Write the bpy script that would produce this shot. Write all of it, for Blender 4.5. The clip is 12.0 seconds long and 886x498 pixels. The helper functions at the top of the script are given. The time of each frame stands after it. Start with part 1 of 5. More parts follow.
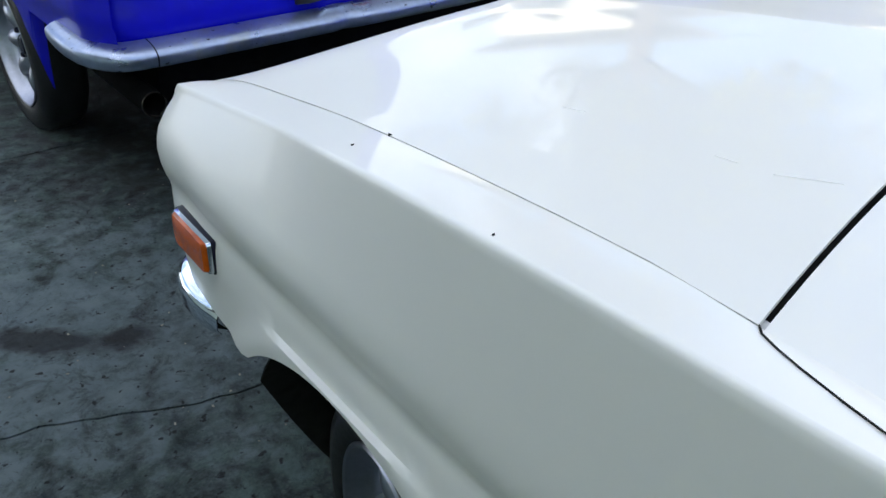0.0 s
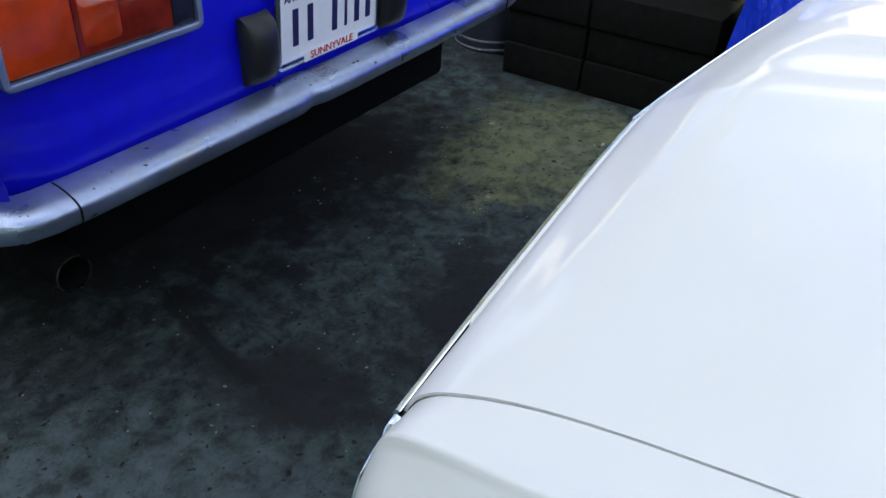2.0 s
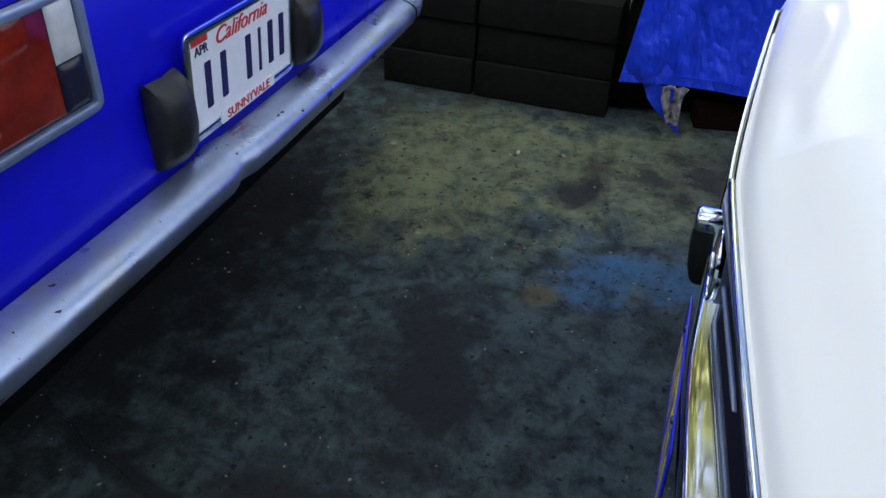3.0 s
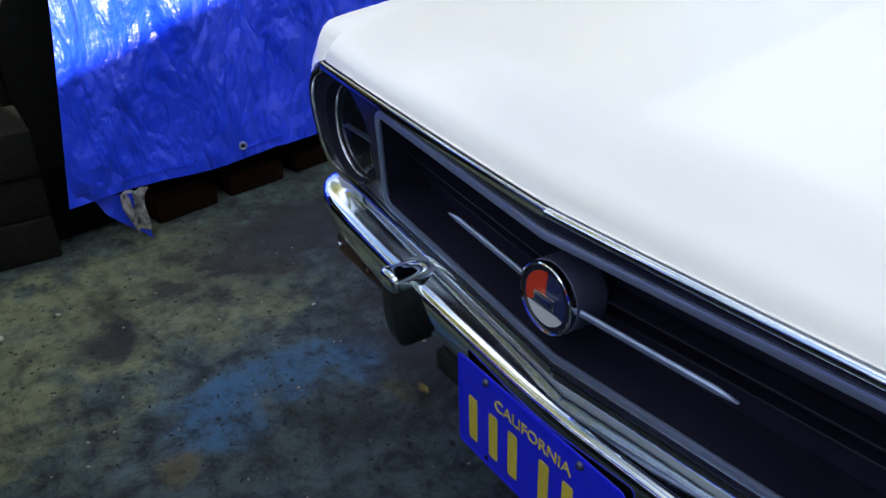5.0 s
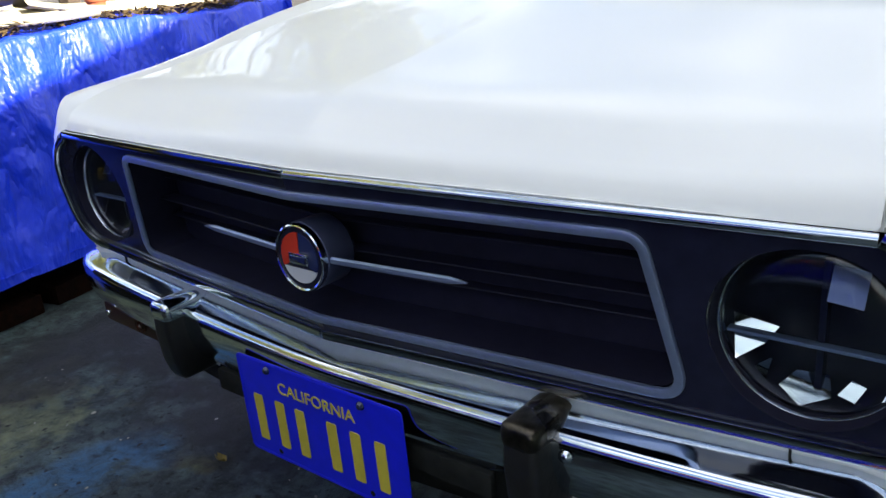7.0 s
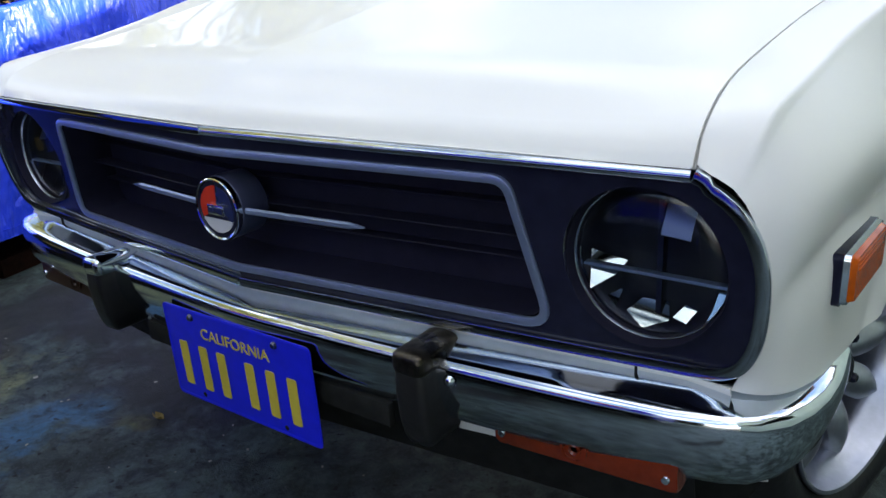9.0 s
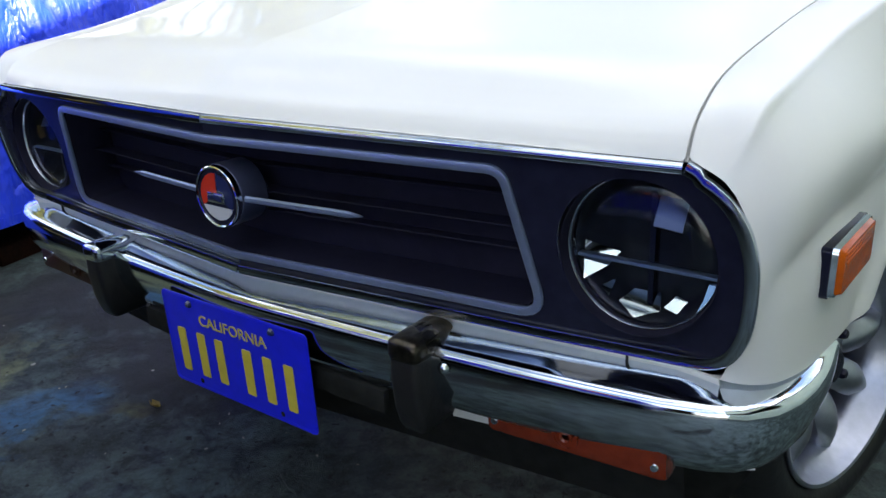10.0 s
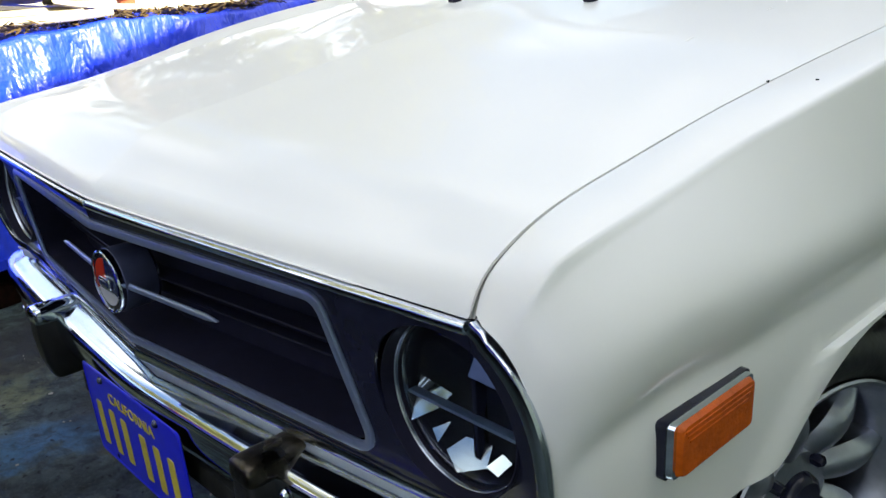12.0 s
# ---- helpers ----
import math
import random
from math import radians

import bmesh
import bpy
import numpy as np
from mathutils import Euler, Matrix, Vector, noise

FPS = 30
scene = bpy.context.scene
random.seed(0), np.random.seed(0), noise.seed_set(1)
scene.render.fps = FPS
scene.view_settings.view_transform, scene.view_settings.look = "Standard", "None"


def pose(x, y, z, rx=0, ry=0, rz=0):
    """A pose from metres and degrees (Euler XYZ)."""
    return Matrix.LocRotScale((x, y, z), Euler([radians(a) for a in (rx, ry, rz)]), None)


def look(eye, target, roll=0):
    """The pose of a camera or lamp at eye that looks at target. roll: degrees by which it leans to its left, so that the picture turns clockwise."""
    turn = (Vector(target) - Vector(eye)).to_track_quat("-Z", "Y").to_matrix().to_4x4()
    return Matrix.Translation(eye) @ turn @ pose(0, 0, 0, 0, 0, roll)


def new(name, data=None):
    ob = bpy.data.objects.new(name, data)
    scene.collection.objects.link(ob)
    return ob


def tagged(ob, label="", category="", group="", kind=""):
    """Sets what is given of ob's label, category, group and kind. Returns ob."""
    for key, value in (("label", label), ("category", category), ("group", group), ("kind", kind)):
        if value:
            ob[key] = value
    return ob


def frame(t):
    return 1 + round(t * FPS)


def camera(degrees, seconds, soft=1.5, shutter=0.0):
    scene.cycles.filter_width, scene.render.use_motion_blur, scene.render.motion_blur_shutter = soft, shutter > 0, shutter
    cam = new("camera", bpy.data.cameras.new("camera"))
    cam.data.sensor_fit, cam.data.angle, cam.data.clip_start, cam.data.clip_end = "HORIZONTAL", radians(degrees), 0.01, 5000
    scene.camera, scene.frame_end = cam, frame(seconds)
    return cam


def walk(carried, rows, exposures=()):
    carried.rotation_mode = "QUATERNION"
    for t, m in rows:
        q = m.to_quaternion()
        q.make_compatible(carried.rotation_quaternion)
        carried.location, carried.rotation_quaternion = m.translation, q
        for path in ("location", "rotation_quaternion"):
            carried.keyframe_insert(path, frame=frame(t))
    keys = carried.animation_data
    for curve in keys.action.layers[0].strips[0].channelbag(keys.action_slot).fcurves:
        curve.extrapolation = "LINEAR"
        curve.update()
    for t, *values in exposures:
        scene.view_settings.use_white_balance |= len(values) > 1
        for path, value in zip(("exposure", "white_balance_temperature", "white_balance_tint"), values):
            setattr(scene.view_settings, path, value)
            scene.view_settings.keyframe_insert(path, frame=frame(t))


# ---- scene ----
cam = camera(57.1, 12.0)
PATH = [
    (0, (-1.077, -1.113, 1.198), (0.037, 0.141, 0.109), 2.8),
    (0.5, (-1.038, -0.938, 1.17), (0.178, 0.184, 0.047), 3.9),
    (1, (-0.960, -0.735, 1.214), (0.267, 0.392, 0.107), 2.1),
    (1.5, (-0.957, -0.524, 1.182), (0.250, 0.487, 0.121), 2.0),
    (2, (-0.972, -0.295, 1.176), (0.439, 0.560, 0.044), 3.1),
    (2.5, (-0.904, -0.111, 1.145), (0.578, 0.578, -0.007), 2.5),
    (2.7, (-0.856, -0.034, 1.143), (0.648, 0.592, -0.014), 2.4),
    (4.3, (-0.676, 0.411, 1.11), (0.918, -0.163, 0.047), 2.9),
    (4.5, (-0.636, 0.435, 1.09), (0.907, -0.27, 0.032), 2.6),
    (5, (-0.553, 0.497, 1.08), (0.909, -0.463, 0.11), -0.5),
    (5.5, (-0.545, 0.563, 1.048), (0.827, -0.61, 0.187), -2.1),
    (6, (-0.585, 0.613, 1.015), (0.734, -0.662, 0.217), -4.0),
    (6.5, (-0.657, 0.605, 0.959), (0.623, -0.767, 0.265), -4.5),
    (7, (-0.723, 0.594, 0.927), (0.497, -0.849, 0.272), -4.5),
    (7.5, (-0.751, 0.583, 0.907), (0.415, -0.899, 0.242), -4.9),
    (9.5, (-0.86, 0.645, 0.905), (0.282, -0.848, 0.221), -2.9),
    (10, (-0.858, 0.646, 0.902), (0.281, -0.848, 0.216), -2.5),
    (10.5, (-0.872, 0.636, 0.905), (0.275, -0.854, 0.223), -2.4),
    (11, (-0.937, 0.577, 0.925), (0.3, -0.849, 0.265), -3.0),
    (11.5, (-0.997, 0.483, 0.969), (0.306, -0.876, 0.295), -3.8),
    (12, (-1.007, 0.351, 0.975), (0.375, -0.932, 0.309), -3.2),
]
walk(cam, [(t, look(eye, target, roll)) for t, eye, target, roll in PATH], [(0, 2.10, 5950, 13), (1, 2.00, 5850, 15), (2.7, 2.12, 5950, 14), (5.5, 2.14, 6150, 13), (7.5, 2.08, 6150, 13), (9.5, 2.32, 6200, 13), (10.5, 2.34, 6250, 13), (11.2, 2.40, 6350, 12), (12, 2.18, 6450, 12)])

# ---- light ----
SUN_TO = Vector((-0.84, -0.15, 0.52)).normalized()
world = bpy.data.worlds.new("sky")
scene.world = world
world.use_nodes = True
wn = world.node_tree.nodes
wl = world.node_tree.links
wn.clear()
sky = wn.new("ShaderNodeTexSky")
sky.sky_type = "NISHITA"
sky.sun_disc = False
sky.sun_elevation = math.asin(SUN_TO.z)
sky.sun_rotation = math.atan2(SUN_TO.x, SUN_TO.y)
sky.air_density, sky.dust_density = 1.0, 1.6
coord = wn.new("ShaderNodeTexCoord")
puff = wn.new("ShaderNodeTexNoise")
puff.inputs["Scale"].default_value = 3.4
puff.inputs["Detail"].default_value = 7
puff.inputs["Roughness"].default_value = 0.58
ramp = wn.new("ShaderNodeValToRGB")
ramp.color_ramp.elements[0].position, ramp.color_ramp.elements[1].position = 0.43, 0.62
mix = wn.new("ShaderNodeMix")
mix.data_type = "RGBA"
mix.inputs["B"].default_value = (8.2, 8.2, 7.8, 1)
back = wn.new("ShaderNodeBackground")
back.inputs["Strength"].default_value = 0.07
out = wn.new("ShaderNodeOutputWorld")
wl.new(coord.outputs["Generated"], puff.inputs["Vector"])
wl.new(puff.outputs["Fac"], ramp.inputs["Fac"])
wl.new(ramp.outputs["Color"], mix.inputs["Factor"])
wl.new(sky.outputs["Color"], mix.inputs["A"])
wl.new(mix.outputs["Result"], back.inputs["Color"])
wl.new(back.outputs["Background"], out.inputs["Surface"])

sun_data = bpy.data.lights.new("sun", "SUN")
sun_data.energy, sun_data.angle, sun_data.color = 5.0, radians(0.6), (1.0, 0.93, 0.80)
sun = new("sun", sun_data)
sun.matrix_basis = look(Vector((0, 0, 6)) + SUN_TO * 20, (0, 0, 6))


# ---- materials ----
def material(name, base, rough=0.5, metal=0.0, vary=0.15, grain=40.0, big=3.0, bump=0.0, coat=0.0, second=None, ior=1.45, rvary=0.15, bscale=None):
    """Principled surface whose colour and roughness change at two scales."""
    m = bpy.data.materials.new(name)
    m.use_nodes = True
    n, l = m.node_tree.nodes, m.node_tree.links
    p = n["Principled BSDF"]
    p.inputs["Metallic"].default_value = metal
    p.inputs["IOR"].default_value = ior
    if coat:
        p.inputs["Coat Weight"].default_value = coat
        p.inputs["Coat Roughness"].default_value = 0.032
    c = n.new("ShaderNodeTexCoord")
    a, b = n.new("ShaderNodeTexNoise"), n.new("ShaderNodeTexNoise")
    a.inputs["Scale"].default_value, b.inputs["Scale"].default_value = grain, big
    a.inputs["Detail"].default_value, b.inputs["Detail"].default_value = 6, 5
    for t in (a, b):
        l.new(c.outputs["Object"], t.inputs["Vector"])
    add = n.new("ShaderNodeMath")
    add.operation = "ADD"
    l.new(a.outputs["Fac"], add.inputs[0])
    l.new(b.outputs["Fac"], add.inputs[1])
    r = n.new("ShaderNodeMapRange")
    r.inputs["From Min"].default_value, r.inputs["From Max"].default_value = 0.65, 1.35
    l.new(add.outputs[0], r.inputs["Value"])
    mx = n.new("ShaderNodeMix")
    mx.data_type = "RGBA"
    lo = second or tuple(v * (1 - vary) for v in base)
    mx.inputs["A"].default_value = (*lo, 1)
    mx.inputs["B"].default_value = (*(min(1, v * (1 + (0 if second else vary))) for v in base), 1)
    l.new(r.outputs["Result"], mx.inputs["Factor"])
    l.new(mx.outputs["Result"], p.inputs["Base Color"])
    rr = n.new("ShaderNodeMapRange")
    rr.inputs["From Min"].default_value, rr.inputs["From Max"].default_value = 0.3, 0.7
    rr.inputs["To Min"].default_value, rr.inputs["To Max"].default_value = max(0.02, rough * (1 - rvary)), min(1, rough * (1 + rvary))
    l.new(b.outputs["Fac"], rr.inputs["Value"])
    l.new(rr.outputs["Result"], p.inputs["Roughness"])
    if bump:
        bp = n.new("ShaderNodeBump")
        bp.inputs["Strength"].default_value, bp.inputs["Distance"].default_value = bump, 0.01
        src = a
        if bscale:
            src = n.new("ShaderNodeTexNoise")
            src.inputs["Scale"].default_value, src.inputs["Detail"].default_value = bscale, 8
            l.new(c.outputs["Object"], src.inputs["Vector"])
        l.new(src.outputs["Fac"], bp.inputs["Height"])
        l.new(bp.outputs["Normal"], p.inputs["Normal"])
    return m


white_paint = material("white_paint", (0.81, 0.81, 0.78), 0.42, vary=0.012, grain=9, big=0.9, coat=0.40, rvary=0.0)
blue_paint = material("blue_paint", (0.010, 0.008, 0.58), 0.3, vary=0.12, grain=30, big=2, coat=0.2, ior=1.35)
chrome = material("chrome", (0.70, 0.76, 0.83), 0.08, 1.0, vary=0.08, grain=60, big=6, rvary=0.6)
aluminium = material("aluminium", (0.30, 0.37, 0.56), 0.34, 0.7, vary=0.1, grain=80, big=8, bump=0.05)
satin_black = material("satin_black", (0.013, 0.014, 0.030), 0.16, ior=1.36, rvary=0.0, vary=0.3, grain=50, big=4)
grille_black = material("grille_black", (0.015, 0.015, 0.030), 0.5, ior=1.25, vary=0.3, grain=50, big=4)
under_black = material("under_black", (0.018, 0.019, 0.018), 0.9, vary=0.4, bump=0.2, ior=1.15)
rubber = material("rubber", (0.014, 0.014, 0.015), 0.38, ior=1.42, vary=0.25, grain=70, bump=0.1)
worn_chrome = material("worn_chrome", (0.13, 0.115, 0.09), 0.34, 1.0, grain=70, big=25, second=(0.012, 0.009, 0.008), rvary=0.6, bump=0.15)
amber = material("amber", (0.50, 0.088, 0.002), 0.22, vary=0.45, grain=60, coat=0.35, bump=0.2, bscale=230, ior=1.3)
# Darker copy of the amber lens, with shade put into its colour.
shaded_amber = material("shaded_amber", (0.030, 0.007, 0.003), 0.4, vary=0.4, grain=50)
dark_amber = material("dark_amber", (0.15, 0.019, 0.005), 0.2, vary=0.35, grain=50, coat=0.6)
red_lens = material("red_lens", (0.20, 0.012, 0.004), 0.16, vary=0.5, grain=30, coat=0.9)
orange_lens = material("orange_lens", (0.42, 0.038, 0.005), 0.16, vary=0.45, grain=25, coat=0.9)
clear_lens = material("clear_lens", (0.55, 0.56, 0.58), 0.2, vary=0.15, grain=60, coat=0.9)
plate_blue = material("plate_blue", (0.014, 0.020, 0.76), 0.36, vary=0.1, grain=60, coat=0.2)
plate_yellow = material("plate_yellow", (0.62, 0.52, 0.06), 0.45, vary=0.1, grain=90)
plate_white = material("plate_white", (0.84, 0.85, 0.88), 0.4, vary=0.06, grain=60)
ink_blue = material("ink_blue", (0.012, 0.014, 0.09), 0.5, vary=0.1)
ink_red = material("ink_red", (0.55, 0.03, 0.03), 0.5, vary=0.1)
emblem_red = material("emblem_red", (0.55, 0.035, 0.015), 0.25, vary=0.1, coat=0.8)
emblem_blue = material("emblem_blue", (0.015, 0.022, 0.09), 0.25, vary=0.1, coat=0.8)
emblem_white = material("emblem_white", (0.62, 0.63, 0.66), 0.25, vary=0.05, coat=0.8)
reflector = material("reflector", (0.80, 0.81, 0.83), 0.06, 1.0, vary=0.04)
dull_reflector = material("dull_reflector", (0.018, 0.018, 0.030), 0.3, 0.0, ior=1.2, vary=0.2)
lamp_ring = material("lamp_ring", (0.50, 0.54, 0.64), 0.25, 1.0, vary=0.2, grain=60)
# Grey-blue plate tone that imitates a square reflection in the lamp.
lamp_glint = material("lamp_glint", (0.11, 0.12, 0.21), 0.28, 1.0, vary=0.2, grain=60)
edge_chrome = material("edge_chrome", (0.56, 0.61, 0.67), 0.12, 1.0, vary=0.1, grain=60, big=6, rvary=0.5)
# Near-black tone that puts shade into the pipe, underside and bumper ends.
shade_black = material("shade_black", (0.007, 0.007, 0.007), .95, ior=1.12, vary=.4)
alloy = material("alloy", (0.43, 0.45, 0.52), 0.36, 1.0, vary=0.12, grain=90, big=12, bump=0.04)
# Near-black bases put the corner's shade into timber and bricks.
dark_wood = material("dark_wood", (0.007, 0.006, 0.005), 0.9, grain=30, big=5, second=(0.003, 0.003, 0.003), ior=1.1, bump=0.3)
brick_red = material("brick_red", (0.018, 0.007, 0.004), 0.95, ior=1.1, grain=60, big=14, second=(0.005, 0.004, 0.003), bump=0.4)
pail_grey = material("pail_grey", (0.07, 0.075, 0.10), 0.38, 0.3, vary=0.15)
pail_light = material("pail_light", (0.55, 0.57, 0.62), 0.3, 0.6, vary=0.1)
white_plastic = material("white_plastic", (0.40, 0.36, 0.24), 0.42, vary=0.1, grain=20, big=4)
old_board = material("old_board", (0.40, 0.30, 0.14), 0.7, grain=30, big=6, second=(0.20, 0.13, 0.06), bump=0.3)
rag_white = material("rag_white", (0.45, 0.44, 0.42), 0.8, grain=60, big=30, second=(0.02, 0.02, 0.02), bump=0.4)
dry_leaf = material("dry_leaf", (0.13, 0.08, 0.022), 0.8, grain=12, big=25, second=(0.02, 0.012, 0.005))
# Pale green of the unseen house, set for its bounce on the coupe.
stucco = material("stucco", (0.64, 0.72, 0.57), 0.9, vary=0.1, grain=60, big=1.5, bump=0.5)
roofing = material("roofing", (0.07, 0.06, 0.055), 0.9, vary=0.3, grain=20, big=2, bump=0.4)
soil = material("soil", (0.05, 0.042, 0.03), 0.95, vary=0.4, grain=12, big=0.6, bump=0.6)
leaf_green = material("leaf_green", (0.15, 0.15, 0.024), 0.6, vary=0.4, grain=9, big=1)
bark = material("bark", (0.09, 0.065, 0.045), 0.9, vary=0.35, grain=30, big=4, bump=0.6)
seat_grey = material("seat_grey", (0.03, 0.03, 0.033), 0.7, vary=0.2)


def glass_material(name, tint=(1, 1, 1), rough=0.0):
    m = bpy.data.materials.new(name)
    m.use_nodes = True
    p = m.node_tree.nodes["Principled BSDF"]
    p.inputs["Base Color"].default_value = (*tint, 1)
    p.inputs["Roughness"].default_value = rough
    p.inputs["Transmission Weight"].default_value = 1.0
    p.inputs["IOR"].default_value = 1.45
    return m


def pane_material(name, tint):
    """Clear thin glass: see-through, with a mirror gloss that grows at the edges."""
    m = bpy.data.materials.new(name)
    m.use_nodes = True
    n, l = m.node_tree.nodes, m.node_tree.links
    n.clear()
    clear, gloss, edge, power, gain, mx, o = (n.new("ShaderNode" + k) for k in ("BsdfTransparent", "BsdfGlossy", "LayerWeight", "Math", "Math", "MixShader", "OutputMaterial"))
    clear.inputs["Color"].default_value = (*tint, 1)
    gloss.inputs["Roughness"].default_value = 0.01
    edge.inputs["Blend"].default_value = 0.5
    power.operation, power.inputs[1].default_value = "POWER", 4.0
    gain.operation, gain.inputs[1].default_value, gain.inputs[2].default_value = "MULTIPLY_ADD", 0.6, 0.03
    l.new(edge.outputs["Facing"], power.inputs[0])
    l.new(power.outputs[0], gain.inputs[0])
    l.new(gain.outputs[0], mx.inputs["Fac"])
    l.new(clear.outputs[0], mx.inputs[1])
    l.new(gloss.outputs[0], mx.inputs[2])
    l.new(mx.outputs[0], o.inputs["Surface"])
    return m


glass = pane_material("glass", (0.90, 0.94, 0.95))
tinted_glass = glass_material("tinted_glass", (0.35, 0.42, 0.42))


def tarp_material():
    """Shiny woven polythene with fine creases."""
    m = material("blue_tarp", (0.008, 0.045, 0.74), 0.45, vary=0.15, grain=18, big=4, coat=0.0, rvary=0.25, ior=1.64)
    n, l = m.node_tree.nodes, m.node_tree.links
    p = n["Principled BSDF"]
    c = n.new("ShaderNodeTexCoord")
    mp = n.new("ShaderNodeMapping")
    mp.inputs["Scale"].default_value = (1, 1, 0.45)
    t1, t2 = n.new("ShaderNodeTexNoise"), n.new("ShaderNodeTexNoise")
    t1.inputs["Scale"].default_value, t1.inputs["Detail"].default_value, t1.inputs["Distortion"].default_value = 7.0, 4, 0.2
    t2.inputs["Scale"].default_value, t2.inputs["Detail"].default_value = 60, 3
    l.new(c.outputs["Object"], mp.inputs["Vector"])
    l.new(mp.outputs["Vector"], t1.inputs["Vector"])
    l.new(c.outputs["Object"], t2.inputs["Vector"])
    b1, b2 = n.new("ShaderNodeBump"), n.new("ShaderNodeBump")
    b1.inputs["Strength"].default_value, b1.inputs["Distance"].default_value = 0.85, 0.11
    b2.inputs["Strength"].default_value, b2.inputs["Distance"].default_value = 0.45, 0.007
    mid = n.new("ShaderNodeMath")
    mid.operation = "SUBTRACT"
    mid.inputs[1].default_value = 0.5
    l.new(t1.outputs["Fac"], mid.inputs[0])
    crease = n.new("ShaderNodeMath")
    crease.operation = "ABSOLUTE"
    l.new(mid.outputs[0], crease.inputs[0])
    l.new(crease.outputs[0], b1.inputs["Height"])
    l.new(t2.outputs["Fac"], b2.inputs["Height"])
    l.new(b1.outputs["Normal"], b2.inputs["Normal"])
    l.new(b2.outputs["Normal"], p.inputs["Normal"])
    return m


blue_tarp = tarp_material()


def concrete_material():
    """Old dark concrete: trowel grain, oil stains, ochre patches, a blue paint spill, and light and shade put in as
    spots.
    """
    m = bpy.data.materials.new("old_concrete")
    m.use_nodes = True
    n, l = m.node_tree.nodes, m.node_tree.links
    p = n["Principled BSDF"]
    c = n.new("ShaderNodeTexCoord")

    def noise_of(scale, detail=6, rough=0.6, dist=0.0):
        t = n.new("ShaderNodeTexNoise")
        t.inputs["Scale"].default_value, t.inputs["Detail"].default_value = scale, detail
        t.inputs["Roughness"].default_value, t.inputs["Distortion"].default_value = rough, dist
        l.new(c.outputs["Object"], t.inputs["Vector"])
        return t.outputs["Fac"]

    def remap(v, a, b, lo=0.0, hi=1.0):
        r = n.new("ShaderNodeMapRange")
        for key, val in (("From Min", a), ("From Max", b), ("To Min", lo), ("To Max", hi)):
            r.inputs[key].default_value = val
        l.new(v, r.inputs["Value"])
        return r.outputs["Result"]

    def blend(fac, a, b):
        x = n.new("ShaderNodeMix")
        x.data_type = "RGBA"
        l.new(fac, x.inputs["Factor"])
        for sock, val in (("A", a), ("B", b)):
            if isinstance(val, tuple):
                x.inputs[sock].default_value = (*val, 1)
            else:
                l.new(val, x.inputs[sock])
        return x.outputs["Result"]

    def times(a, b):
        x = n.new("ShaderNodeMath")
        x.operation = "MULTIPLY"
        l.new(a, x.inputs[0])
        l.new(b, x.inputs[1])
        return x.outputs[0]

    def spot(cx, cy, rx, ry, turn=0.0):
        """1 in the middle of a soft-edged, ragged patch, 0 outside."""
        mp = n.new("ShaderNodeMapping")
        mp.vector_type = "TEXTURE"
        mp.inputs["Location"].default_value = (cx, cy, 0)
        mp.inputs["Rotation"].default_value = (0, 0, radians(turn))
        mp.inputs["Scale"].default_value = (rx, ry, 1)
        ln = n.new("ShaderNodeVectorMath")
        ln.operation = "LENGTH"
        l.new(c.outputs["Object"], mp.inputs["Vector"])
        l.new(mp.outputs["Vector"], ln.inputs[0])
        ad = n.new("ShaderNodeMath")
        ad.operation = "ADD"
        l.new(ln.outputs["Value"], ad.inputs[0])
        l.new(remap(noise_of(9, 5, 0.65), 0.3, 0.7, -0.55, 0.55), ad.inputs[1])
        return remap(ad.outputs[0], 1.15, 0.55)

    fine, mid, wide = noise_of(130, 8, 0.78), noise_of(17, 7, 0.68, 0.4), noise_of(2.6, 6, 0.62, 0.6)
    col = blend(remap(mid, 0.37, 0.64), CONC_DARK, CONC_LIGHT)
    col = blend(remap(wide, 0.40, 0.68, 0.0, 0.70), col, CONC_DIRT)
    col = blend(remap(fine, 0.54, 0.70, 0.0, 0.50), col, (0.24, 0.27, 0.25))
    col = blend(remap(fine, 0.45, 0.32, 0.0, 0.65), col, (0.010, 0.012, 0.012))
    pits = noise_of(46, 3, 0.5, 0.0)
    scuffs = noise_of(30, 8, 0.75, 0.5)
    veins = noise_of(6.5, 9, 0.78, 1.4)
    for cx, cy, rx, ry, tw in ((1.22, 0.62, 0.42, 0.34, 20), (1.28, 0.12, 0.34, 0.36, 0), (0.95, 0.75, 0.25, 0.2, 0)):
        col = blend(times(spot(cx, cy, rx, ry, tw), remap(mid, 0.25, 0.75, 0.2, 0.95)), col, (0.33, 0.36, 0.16))
    for cx, cy, rx, ry, tw in ((0.74, 0.19, 0.11, 0.12, 0), (0.82, 0.02, 0.085, 0.17, -5), (0.75, -0.14, 0.06, 0.10, 30)):
        col = blend(times(spot(cx, cy, rx, ry, tw), remap(mid, 0.36, 0.62, 0.15, 0.9)), col, (0.06, 0.21, 0.40))
    col = blend(times(spot(0.50, 0.30, 0.10, 0.15, -30), remap(mid, 0.38, 0.62, 0.1, 0.7)), col, (0.08, 0.125, 0.135))
    col = blend(times(spot(0.655, 0.285, 0.045, 0.05, 0), remap(mid, 0.3, 0.6, 0.1, 0.8)), col, (0.22, 0.17, 0.05))
    col = blend(times(spot(0.62, -0.17, 0.05, 0.04, 8), remap(mid, 0.3, 0.6, 0.1, 0.8)), col, (0.17, 0.17, 0.03))
